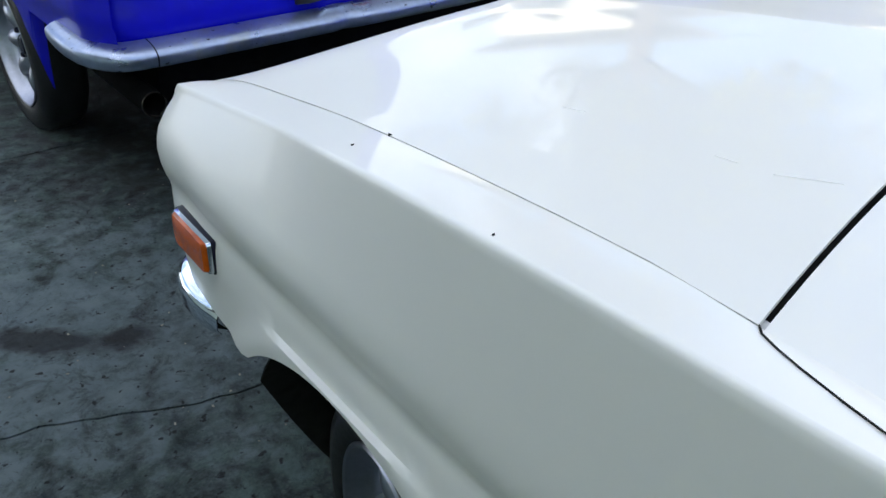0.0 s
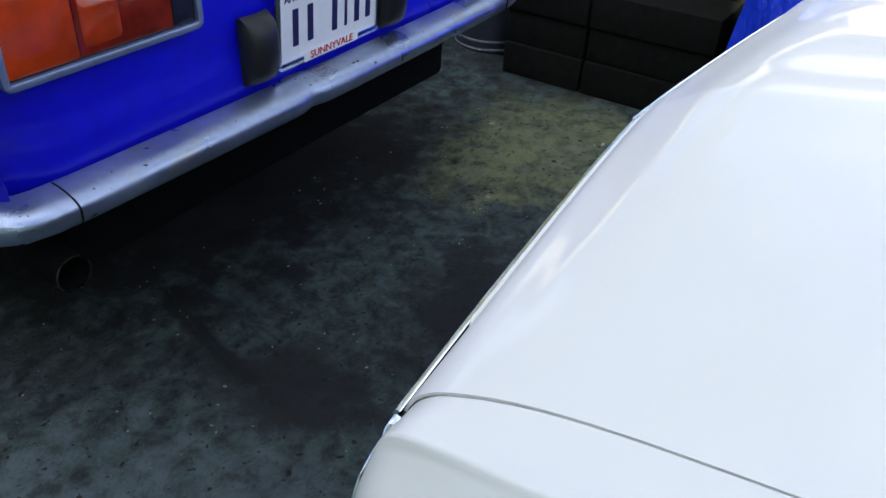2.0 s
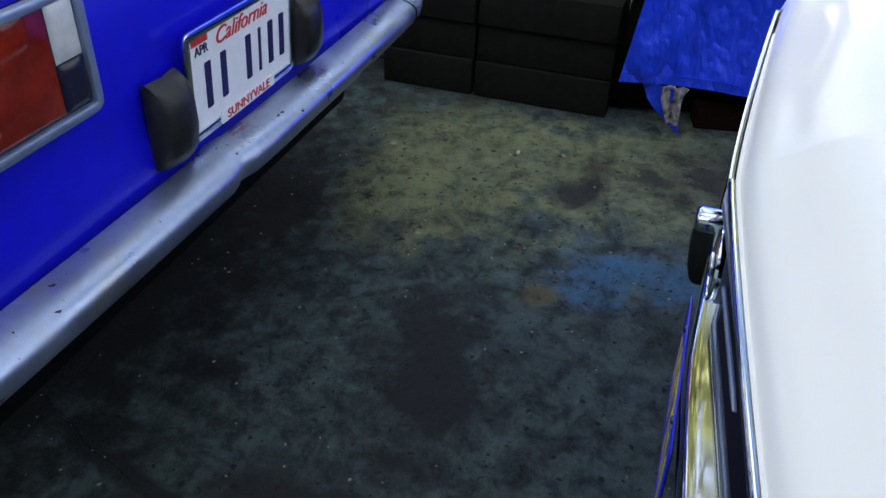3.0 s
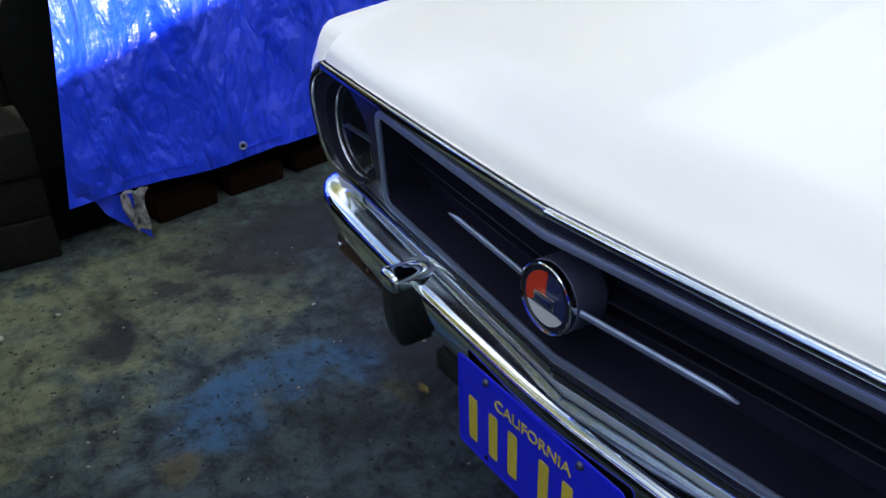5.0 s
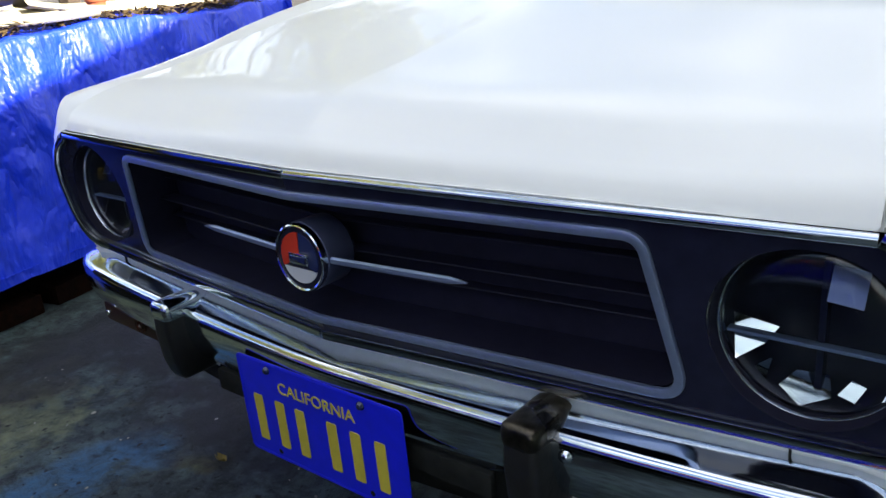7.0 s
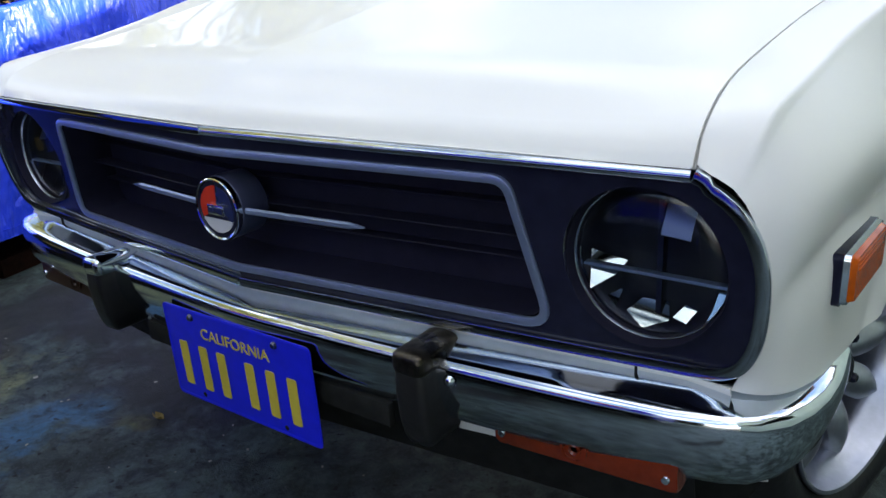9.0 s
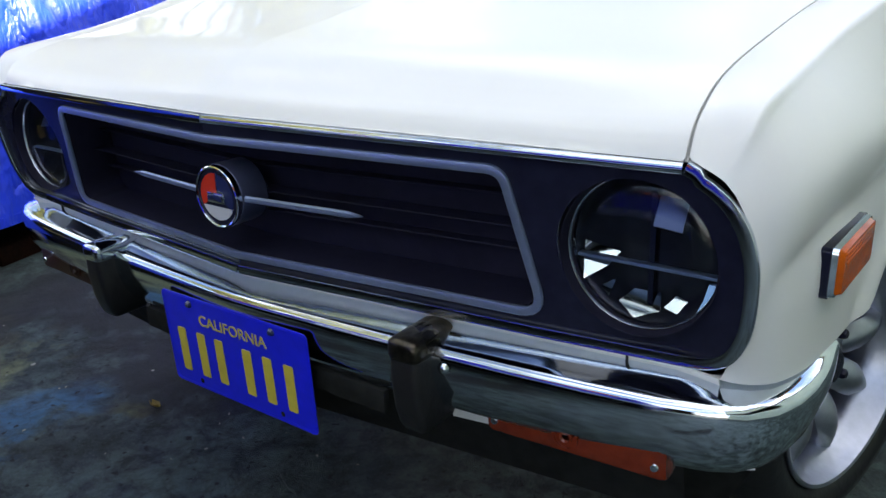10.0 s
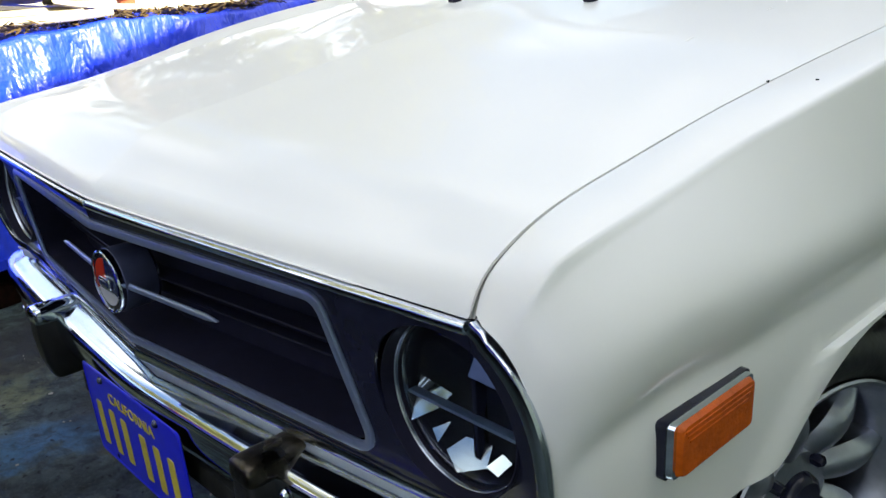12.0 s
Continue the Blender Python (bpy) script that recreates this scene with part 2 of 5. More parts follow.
    # Pale patches put more light into the colour on the open left side.
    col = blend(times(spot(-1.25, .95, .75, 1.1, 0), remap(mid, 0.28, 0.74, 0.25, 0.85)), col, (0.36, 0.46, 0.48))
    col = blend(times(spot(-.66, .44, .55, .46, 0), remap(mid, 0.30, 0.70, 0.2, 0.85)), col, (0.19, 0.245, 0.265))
    # Oil stains, plus painted shade under bumper and saloon and round the pail.
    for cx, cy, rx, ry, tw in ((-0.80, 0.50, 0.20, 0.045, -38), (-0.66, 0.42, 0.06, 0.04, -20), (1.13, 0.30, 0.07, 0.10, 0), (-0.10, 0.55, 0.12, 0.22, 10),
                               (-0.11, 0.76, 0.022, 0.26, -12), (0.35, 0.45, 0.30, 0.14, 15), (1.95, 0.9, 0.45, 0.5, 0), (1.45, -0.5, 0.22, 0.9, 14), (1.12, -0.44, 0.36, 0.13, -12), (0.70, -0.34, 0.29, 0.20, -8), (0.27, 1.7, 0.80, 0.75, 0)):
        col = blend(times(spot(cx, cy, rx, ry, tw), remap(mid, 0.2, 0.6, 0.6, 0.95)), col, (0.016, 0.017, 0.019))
    # Painted shadow on the ground under the saloon's tail.
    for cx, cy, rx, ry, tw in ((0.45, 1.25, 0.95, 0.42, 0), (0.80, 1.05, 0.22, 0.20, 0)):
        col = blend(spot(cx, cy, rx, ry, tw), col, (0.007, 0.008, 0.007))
    col = blend(remap(veins, 0.47, 0.35, 0.0, 0.65), col, (0.010, 0.012, 0.012))
    col = blend(remap(scuffs, 0.45, 0.36, 0.0, 0.5), col, (0.010, 0.011, 0.011))
    col = blend(remap(pits, 0.64, 0.68, 0.0, 0.9), col, (0.006, 0.006, 0.006))
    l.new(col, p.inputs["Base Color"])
    l.new(remap(wide, 0.3, 0.7, 0.55, 0.85), p.inputs["Roughness"])
    ad = n.new("ShaderNodeMath")
    ad.operation = "ADD"
    l.new(fine, ad.inputs[0])
    l.new(mid, ad.inputs[1])
    bp = n.new("ShaderNodeBump")
    bp.inputs["Strength"].default_value, bp.inputs["Distance"].default_value = 1.0, 0.018
    l.new(ad.outputs[0], bp.inputs["Height"])
    l.new(bp.outputs["Normal"], p.inputs["Normal"])
    return m


CONC_DARK, CONC_LIGHT, CONC_DIRT = (0.020, 0.033, 0.031), (0.150, 0.228, 0.212), (0.014, 0.022, 0.021)
old_concrete = concrete_material()


# ---- building helpers ----
def finish(name, bm, mat, parent, label="", sharp=38):
    """Links the bmesh as one mesh object under its parent (coordinates are the world's)."""
    bmesh.ops.recalc_face_normals(bm, faces=bm.faces)
    me = bpy.data.meshes.new(name)
    bm.to_mesh(me)
    bm.free()
    me.shade_smooth()
    me.set_sharp_from_angle(angle=radians(sharp))
    for mt in (mat if isinstance(mat, (list, tuple)) else (mat,)):
        me.materials.append(mt)
    return hang(new(name, me), parent, label)


def hang(ob, parent, label=""):
    if parent is not None:
        ob.parent = parent
        if parent.parent is None and parent.type == "EMPTY":
            ob.matrix_parent_inverse = parent.matrix_basis.inverted()
    return tagged(ob, label)


def part(name, bm, mat, parent, label="", thick=0.0, bevel=0.0, sharp=38):
    ob = finish(name, bm, mat, parent, label, sharp)
    if thick:
        s = ob.modifiers.new("thickness", "SOLIDIFY")
        s.thickness, s.offset = thick, -1
    if bevel:
        b = ob.modifiers.new("edge", "BEVEL")
        b.width, b.segments, b.limit_method, b.angle_limit = bevel, 3, "ANGLE", radians(40)
    return ob


def thing(name, x, y, z, label, category, group="", kind=""):
    ob = new(name)
    ob.matrix_basis = Matrix.Translation((x, y, z))
    ob.empty_display_size = 0.1
    return tagged(ob, label, category, group, kind)


def sheet(rows, bm=None):
    """A grid of faces over rows of points."""
    bm = bm or bmesh.new()
    vs = [[bm.verts.new(p) for p in r] for r in rows]
    for a, b in zip(vs, vs[1:]):
        for i in range(len(a) - 1):
            bm.faces.new((a[i], a[i + 1], b[i + 1], b[i]))
    return bm


def box(cx, cy, cz, sx, sy, sz, bm=None, turn=None, bev=0.0):
    bm = bm or bmesh.new()
    m = Matrix.Translation((cx, cy, cz)) @ (turn or Matrix()) @ Matrix.Diagonal((sx, sy, sz, 1))
    r = bmesh.ops.create_cube(bm, size=1, matrix=m)
    if bev:
        es = list({e for v in r["verts"] for e in v.link_edges})
        bmesh.ops.bevel(bm, geom=es, offset=bev, segments=2, affect="EDGES", profile=0.6)
    return bm


def sweep(path, profile, bm=None, closed=False, caps=True, up=Vector((0, 0, 1)), drop=None, pull=None):
    """Carries a closed profile of (outward, up) along a path; outward is to the path's right. drop: how much of the part below the path is left at each point; pull: how much of the depth."""
    bm = bm or bmesh.new()
    path = [Vector(p) for p in path]
    rings, k = [], len(path)
    for i, p in enumerate(path):
        a = path[(i - 1) % k] if closed or i else p
        b = path[(i + 1) % k] if closed or i < k - 1 else p
        d = (b - a).normalized()
        side = d.cross(up)
        side = side.normalized() if side.length > 1e-6 else Vector((1, 0, 0))
        top = side.cross(d)
        k_low = drop[i] if drop else 1
        k_in = pull[i] if pull else 1
        rings.append([bm.verts.new(p + side * u * k_in + top * (v if v > 0 else v * k_low)) for u, v in profile])
    n = len(profile)
    for i in range(k if closed else k - 1):
        a, b = rings[i], rings[(i + 1) % k]
        for j in range(n):
            bm.faces.new((a[j], a[(j + 1) % n], b[(j + 1) % n], b[j]))
    if caps and not closed:
        bm.faces.new(rings[0])
        bm.faces.new(rings[-1][::-1])
    return bm


def tube(path, r, bm=None, seg=10, closed=False):
    return sweep(path, [(r * math.cos(2 * math.pi * j / seg), r * math.sin(2 * math.pi * j / seg)) for j in range(seg)], bm, closed)


def lathe(profile, m, bm=None, seg=40, closed=False):
    """Turns (radius, height) round the local z axis of m."""
    bm = bm or bmesh.new()
    rings = []
    for r, h in profile:
        if r < 1e-6:
            rings.append([bm.verts.new(m @ Vector((0, 0, h)))])
        else:
            rings.append([bm.verts.new(m @ Vector((r * math.cos(2 * math.pi * j / seg), r * math.sin(2 * math.pi * j / seg), h))) for j in range(seg)])
    pairs = list(zip(rings, rings[1:])) + ([(rings[-1], rings[0])] if closed else [])
    for a, b in pairs:
        for j in range(seg):
            q = (j + 1) % seg
            if len(a) == 1 and len(b) == 1:
                break
            if len(a) == 1:
                bm.faces.new((a[0], b[q], b[j]))
            elif len(b) == 1:
                bm.faces.new((a[j], a[q], b[0]))
            else:
                bm.faces.new((a[j], a[q], b[q], b[j]))
    return bm


def text_mesh(body, height, m, depth=0.0008, squeeze=1.0, shear=0.0):
    """Flat raised lettering in the built-in font, centred on m."""
    cu = bpy.data.curves.new("lettering", "FONT")
    cu.body, cu.size, cu.extrude, cu.align_x, cu.align_y, cu.shear = body, height / 0.69, depth, "CENTER", "CENTER", shear
    ob = bpy.data.objects.new("lettering", cu)
    scene.collection.objects.link(ob)
    me = bpy.data.meshes.new_from_object(ob.evaluated_get(bpy.context.evaluated_depsgraph_get()))
    bpy.data.objects.remove(ob)
    bm = bmesh.new()
    bm.from_mesh(me)
    bmesh.ops.transform(bm, matrix=m @ Matrix.Diagonal((squeeze, 1, 1, 1)), verts=bm.verts)
    return bm


def smooth_curve(xs, ys):
    """A smooth function through the points."""
    xs, ys = list(map(float, xs)), list(map(float, ys))
    k = len(xs)
    s = [(ys[i + 1] - ys[i]) / (xs[i + 1] - xs[i]) for i in range(k - 1)]
    t = [s[0]] + [0 if s[i - 1] * s[i] <= 0 else 2 * s[i - 1] * s[i] / (s[i - 1] + s[i]) for i in range(1, k - 1)] + [s[-1]]

    def f(x):
        if x <= xs[0]:
            return ys[0]
        if x >= xs[-1]:
            return ys[-1] + t[-1] * (x - xs[-1])
        i = max(j for j in range(k - 1) if xs[j] <= x)
        h = xs[i + 1] - xs[i]
        u = (x - xs[i]) / h
        return ys[i] * (1 + 2 * u) * (1 - u) ** 2 + t[i] * h * u * (1 - u) ** 2 + ys[i + 1] * u * u * (3 - 2 * u) + t[i + 1] * h * u * u * (u - 1)
    return f


def rounded(pts, r, seg=6):
    """A 2D polygon with its corners rounded; r: one radius or one a corner."""
    out, k = [], len(pts)
    for i, p in enumerate(pts):
        rad = r[i] if isinstance(r, (list, tuple)) else r
        p, a, b = Vector(p), Vector(pts[i - 1]), Vector(pts[(i + 1) % k])
        if rad <= 0:
            out.append(tuple(p))
            continue
        d1, d2 = (a - p).normalized(), (b - p).normalized()
        half = math.acos(max(-1, min(1, d1.dot(d2)))) / 2
        cut = min(rad / math.tan(half), 0.49 * (a - p).length, 0.49 * (b - p).length)
        s, e = p + d1 * cut, p + d2 * cut
        for j in range(seg + 1):
            u = j / seg
            q = s * (1 - u) ** 2 + p * (2 * u * (1 - u)) + e * u * u
            out.append(tuple(q))
    return out


def faced(bm, way):
    """Turns an open shell so that most of its faces look towards way."""
    bmesh.ops.recalc_face_normals(bm, faces=bm.faces)
    s = sum((f.normal * f.calc_area() for f in bm.faces), Vector())
    if s.dot(Vector(way)) < 0:
        bmesh.ops.reverse_faces(bm, faces=bm.faces)
    return bm


def shell(name, bm, mat, parent, way, thick=0.002, label="", sharp=38):
    """An open panel with thickness, whose good side looks towards way."""
    faced(bm, way)
    me = bpy.data.meshes.new(name)
    bm.to_mesh(me)
    bm.free()
    me.shade_smooth()
    me.set_sharp_from_angle(angle=radians(sharp))
    me.materials.append(mat)
    use = {}
    for p in me.polygons:
        for k in p.edge_keys:
            use[k] = use.get(k, 0) + 1
    for e in me.edges:
        if use.get(e.key) == 1:
            e.use_edge_sharp = True
    ob = hang(new(name, me), parent, label)
    s = ob.modifiers.new("thickness", "SOLIDIFY")
    s.thickness, s.offset = thick, -1
    return ob


def lerp(a, b, u):
    return a + (b - a) * u


# ---- the white coupe: x across (its left is minus), y towards its nose, ground at 0 ----
coupe = thing("car", 0, -1.85, 0, "white vintage two-door coupe with black grille and chrome bumper", "car")
FRONT_Z = 0.721
top_line = smooth_curve((0, .005, .015, .03, .045, .07, .115, .20, .34, .45, .61, .82, .90, 1.05), (FRONT_Z, .733, .746, .756, .762, .770, .780, .792, .817, .836, .861, .886, .893, .902))
CREASE_X = smooth_curve((-3.8, -1.9, -1.05, -.78, -.58, -.50, -.42, -.34, -.26, -.14, 0), (.715, .728, .735, .722, .702, .692, .679, .668, .664, .664, .664))


gap_x = smooth_curve((-.1, 0, .10, .19, .32, .45, .60, .82, .90, 1.05), (.607, .606, .598, .594, .600, .613, .630, .651, .664, .680))


def fascia_y(x, z):
    return 0.010 - 0.10 * abs(x) - 0.15 * (0.70 - z) + 0.25 * max(0, abs(x) - 0.60)


def hood_front(x):
    return 0.003 - 0.049 * (abs(x) / 0.606) ** 1.25


def nose_lift(x):
    """How far the bonnet's front edge arches up towards the middle."""
    return 0.0035 * max(0, 1 - (x / 0.603) ** 2)


def hood_rear(x):
    return -0.885 - 0.058 * (abs(x) / 0.66) ** 2


def hood_panel():
    cols = sorted([i / 24 for i in range(-24, 25)] + [-.018, -.006, .006, .018])
    steps = [0, .004, .010, .018, .03, .045, .06, .08, .10, .125, .16, .20, .26, .33, .41, .5, .6, .7, .8, .9, 1.0]
    rows = []
    lip = []
    for c in cols:
        x = c * 0.603
        lip.append((x, hood_front(x) - 0.010, FRONT_Z - 0.006 + nose_lift(x)))
    rows.append(lip)
    rows.append([(c * 0.603, hood_front(c * 0.603) + 0.001, FRONT_Z - 0.003 + nose_lift(c * 0.603)) for c in cols])
    for s in steps:
        row = []
        for c in cols:
            y0 = hood_front(c * 0.6)
            d = s * 0.897
            x = c * (gap_x(d) - 0.0007)
            y = lerp(y0, hood_rear(x), s)
            dd = y0 - y
            ramp_in = min(1, dd / 0.14)
            ease = ramp_in * (2 - ramp_in)
            crown = (0.004 + 0.013 * ease) * (1 - c * c) + 0.0034 * max(0, 1 - abs(c) / 0.16) * ease
            row.append((x, y, top_line(dd) - .012 * (1 - c ** 6) * math.exp(-((dd - .035) / .035) ** 2) + crown))
        rows.append(row)
    return sheet(rows)


shell("hood", hood_panel(), white_paint, coupe, (0, 0, 1), 0.003, "glossy white bonnet with a faint centre crease")

WIDEN = smooth_curve((-3.8, -3.0, -1.9, -1.1, -.8, -.27, -.16, 0), (-.03, .01, .026, .024, .020, .008, 0, 0))
ARCH_R = 0.300
ARCHES = ((-0.56, 0.28), (-2.87, 0.28))


def side_bottom(y):
    z = 0.235 if y < -0.40 else 0.492
    for cy, cz in ARCHES:
        if abs(y - cy) < ARCH_R:
            z = max(z, cz + math.sqrt(ARCH_R ** 2 - (y - cy) ** 2))
    return z


def side_nodes(y, zt):
    """The body side's section at y, from the shoulder crease down, as (half width, height)."""
    w = WIDEN(y)
    xc = CREASE_X(y) - w
    pts = [(xc - .003, zt), (xc, zt - .0014), (xc + .002, zt - .0048)]
    end = Vector((.7205, .705))
    top = Vector((xc + .002, zt - .0048))
    flat = max(0, min(1, (-.20 - y) / .25))
    c1 = Vector((lerp(xc + .002, .7205, lerp(.40, .29, flat)), lerp(zt, .705, .33)))
    c2 = Vector((lerp(xc + .002, .7205, lerp(.96, .63, flat)), lerp(zt, .705, .66)))
    for u in (.05, .30, .6, .8, 1):
        q = top * (1 - u) ** 3 + c1 * 3 * u * (1 - u) ** 2 + c2 * 3 * u * u * (1 - u) + end * u ** 3
        pts.append((q.x, q.y))
    pts += [(.7185, .680), (.7125, .658), (.7060, .6465), (.7050, .638), (.7080, .628), (.711, .612), (.7125, .585)]
    zb = side_bottom(y)
    for u in (.12, .25, .4, .55, .7, .8, .88, .94, .98, 1.0):
        z = lerp(.585, zb, u)
        x = .7125 - .016 * ((.585 - z) / .35) ** 1.5
        for cy, cz in ARCHES:
            r = math.hypot(y - cy, z - cz)
            if r < ARCH_R + 0.055 and z > cz - 0.02:
                flare = min(1, max(0, (ARCH_R + 0.055 - r) / 0.042))
                x += 0.009 * flare * flare * (3 - 2 * flare)
        pts.append((x, z))
    return [(x + w, z) for x, z in pts]


CREST = smooth_curve((-1.1, -.78, -.58, -.50, -.36, -.14, 0), (.011, .009, .006, .004, -.001, -.001, -.001))
NOSE = [(.606, .721), (.611, .719), (.619, .716), (.629, .712), (.637, .708), (.642, .705), (.646, .701), (.653, .693), (.662, .677), (.669, .655), (.672, .635), (.673, .615), (.673, .60),
        (.672, .59), (.672, .58), (.671, .572), (.669, .562), (.666, .55)]


NOSE_Z = smooth_curve((0, .003, .007, .012, .018, .026, .036, .062, .118), (.721, .731, .742, .751, .758, .7635, .7675, .7725, .7795))
NOSE_TOP = smooth_curve((0, .003, .007, .012, .018, .026, .040, .118), (0, .22, .44, .63, .79, .91, .99, 1))
NOSE_SIDE = smooth_curve((0, .003, .007, .012, .018, .03, .06, .09, .118, .145, .17), (0, .17, .30, .41, .50, .64, .81, .915, .968, .992, 1.0))


def fender_rows(sign):
    ds = [0, .003, .007, .012, .018, .026, .036, .048, .062, .08, .10, .118]
    y = -0.168
    while y > -1.085:
        near = min(abs(abs(y - cy) - ARCH_R) for cy, cz in ARCHES)
        y -= 0.008 if near < 0.03 else 0.02
        ds.append(-0.05 - y)
    ds = [d for d in ds if d < 1.03] + [1.035]
    rows = []
    for d in ds:
        y = -0.05 - d
        zg = top_line(d)
        zt = max(zg + CREST(y), NOSE_Z(d)) if d < .118 else zg + CREST(y)
        xc = CREASE_X(min(y, -.165))
        nodes = [(gap_x(d) + .0006, zg - .004), (gap_x(d) + .0013, zg), (lerp(gap_x(d), xc, .45), lerp(zg, zt, .45) + .002), (lerp(gap_x(d), xc, .93), lerp(zg, zt, .93) + .0004)]
        nodes += side_nodes(min(y, -.165), zt)
        row = []
        g_top, g_side = NOSE_TOP(min(d, .118)), NOSE_SIDE(min(d, .1699))
        for k, (x, z) in enumerate(nodes):
            lx, lz = NOSE[k] if k < len(NOSE) else (lerp(.666, .643, (k - 17) / 11), lerp(.55, .496, (k - 17) / 11))
            if k == 0 or k == 1:
                px, pz = x, z
            else:
                f = min(1, max(0, (k - 3) / 8))
                f = f * f * (3 - 2 * f)
                px, pz = lerp(lx, x, lerp(g_top, g_side, f)), lerp(lz, z, lerp(g_top, g_side ** .7, f))
            back = min(1, d / .118)
            y0 = fascia_y(lx, lz) if k > 1 else -0.05
            row.append((sign * px, y + (y0 + 0.05) * (1 - back), pz))
        row.append((row[-1][0] - sign * .026, row[-1][1], row[-1][2] + .001))
        rows.append(row)
    return rows


for sgn in (-1, 1):
    shell("front_fender", sheet(fender_rows(sgn)), white_paint, coupe, (sgn, 0, 0.3), 0.002, "white steel front fender with a pressed swage line", 50)

# Grey that puts the bonnet gap's soft shade into the channel's colour.
gutter_grey = material("gutter_grey", (0.60, 0.60, 0.58), .6, vary=.3, grain=40)
for s in (-1, 1):
    rows = []
    for d in [j * .02 for j in range(46)]:
        rows.append([(s * (gap_x(d) - .014), -.05 - d, top_line(d) - .0042), (s * (gap_x(d) + .010), -.05 - d, top_line(d) - .0042)])
    shell("gutter", sheet(rows), gutter_grey, coupe, (0, 0, 1), .002, "channel under the bonnet gap, toned grey for its shade")

# small chips in the fender paint
for cx, cy, r in ((-.662, -.503, .0015), (-.7120, -.757, .0011), (-.640, -.117, .0011)):
    zc = top_line(-0.05 - cy) + CREST(cy) + .0005
    part("paint_chip", lathe([(0, .0008), (r, .0005), (r * 1.1, -.004)], Matrix.Translation((cx, cy, zc)) @ Matrix.Diagonal((1.3, .7, 1, 1)), None, 9), under_black, coupe, "dark chip in the white paint")

part("paint_chip", lathe([(0, .0008), (.0016, .0006), (.0018, -.004)], Matrix.Translation((-gap_x(.453) + .0012, -.499, top_line(.453) + .0004)) @ Matrix.Diagonal((.7, 1.9, 1, 1)), None, 9), under_black, coupe, "dark chip on the bonnet edge")


def body_panel(name, y0, y1, label=""):
    for s in (-1, 1):
        ys, y = [], y0
        while y > y1 + 0.004:
            ys.append(y)
            near = min(abs(abs(y - cy) - ARCH_R) for cy, cz in ARCHES)
            y -= 0.008 if near < 0.03 else 0.04
        ys.append(y1)
        rows = []
        for y in ys:
            zt = 0.9135 if y > -2.3 else 0.9135 - 0.10 * ((-2.3 - y) / 1.45) ** 1.6
            zt = min(zt, top_line(-0.05 - y) + .011) if y > -1.2 else zt
            tuck = max(0, (-3.55 - y) / 0.2) ** 2 * .08
            nodes = [(.655, zt + .004), (.690, zt + .003)] + side_nodes(y, zt)
            rows.append([(s * (x - tuck), y, z) for x, z in nodes])
        shell(name, sheet(rows), white_paint, coupe, (s, 0, .2), 0.002, label, 50)


body_panel("door", -1.090, -2.150, "white car door")
body_panel("rear_quarter", -2.155, -3.74, "white rear quarter panel")

# cowl, deck, tail, floor
rows = []
for j in range(9):
    u = j / 8
    row = []
    for i in range(-16, 17):
        c = i / 16
        x = c * lerp(.672, .69, u)
        y = lerp(hood_rear(c * .66) - .0065, -1.10 - .10 * c * c, u)
        row.append((x, y, top_line(-.05 - hood_rear(c * .66)) + .019 * (1 - c * c) + lerp(-.002, .012, u)))
    rows.append(row)
shell("cowl_panel", sheet(rows), white_paint, coupe, (0, 0, 1), .002, "white cowl panel below the windscreen")
rows = [[(c * lerp(.668, .60, u), lerp(-2.95, -3.76, u), lerp(.915, .818, u ** 1.6) + .012 * (1 - c * c)) for c in [i / 8 for i in range(-8, 9)]] for u in [j / 10 for j in range(11)]]
shell("trunk_lid", sheet(rows), white_paint, coupe, (0, 0, 1), .003, "white boot lid")
rows = [[(c * .64, -3.745 - .03 * (1 - c * c) - .02 * math.sin(math.pi * (z - .24) / .57), z) for c in [i / 8 for i in range(-8, 9)]] for z in (.24, .35, .5, .65, .75, .812)]
shell("tail_panel", sheet(rows), white_paint, coupe, (0, -1, 0), .003)
part("underbody", box(0, -2.05, .40, 1.16, 3.20, .36, bev=.02), under_black, coupe, "dark underside and engine bay")
for s in (-1, 1):
    part("inner_fender", box(s * .44, -.56, .42, .02, .66, .44, bev=.004), under_black, coupe, "dark inner wall of the wheel well")
    arc = [radians(-38 + 6 * j) for j in range(26)]
    shell("wheel_liner", sheet([[(s * x, -.625 + .352 * math.cos(a) , .265 + .352 * math.sin(a)) for x in (.44, .46, .48, .50, lerp(.52, .690, min(1, max(0, j - 1) / 9) ** .8))] for j, a in enumerate(arc)]), under_black, coupe, (0, 1, .5), .003, "dark curved liner of the wheel well")
part("inner_structure", box(0, -.60, .66, 1.12, .70, .09, bev=.01), under_black, coupe)
part("cowl_drain", box(0, -.96, .80, 1.22, .16, .10, bev=.01), under_black, coupe)
rows = [[(x, hood_rear(x) - q, top_line(-.05 - hood_rear(x)) + .019 * (1 - (x / .66) ** 2) - .028) for q in (-.012, .016)] for x in [i * .04 for i in range(-16, 17)]]
shell("gutter", sheet(rows), seat_grey, coupe, (0, 0, 1), .002, "dark channel behind the bonnet")


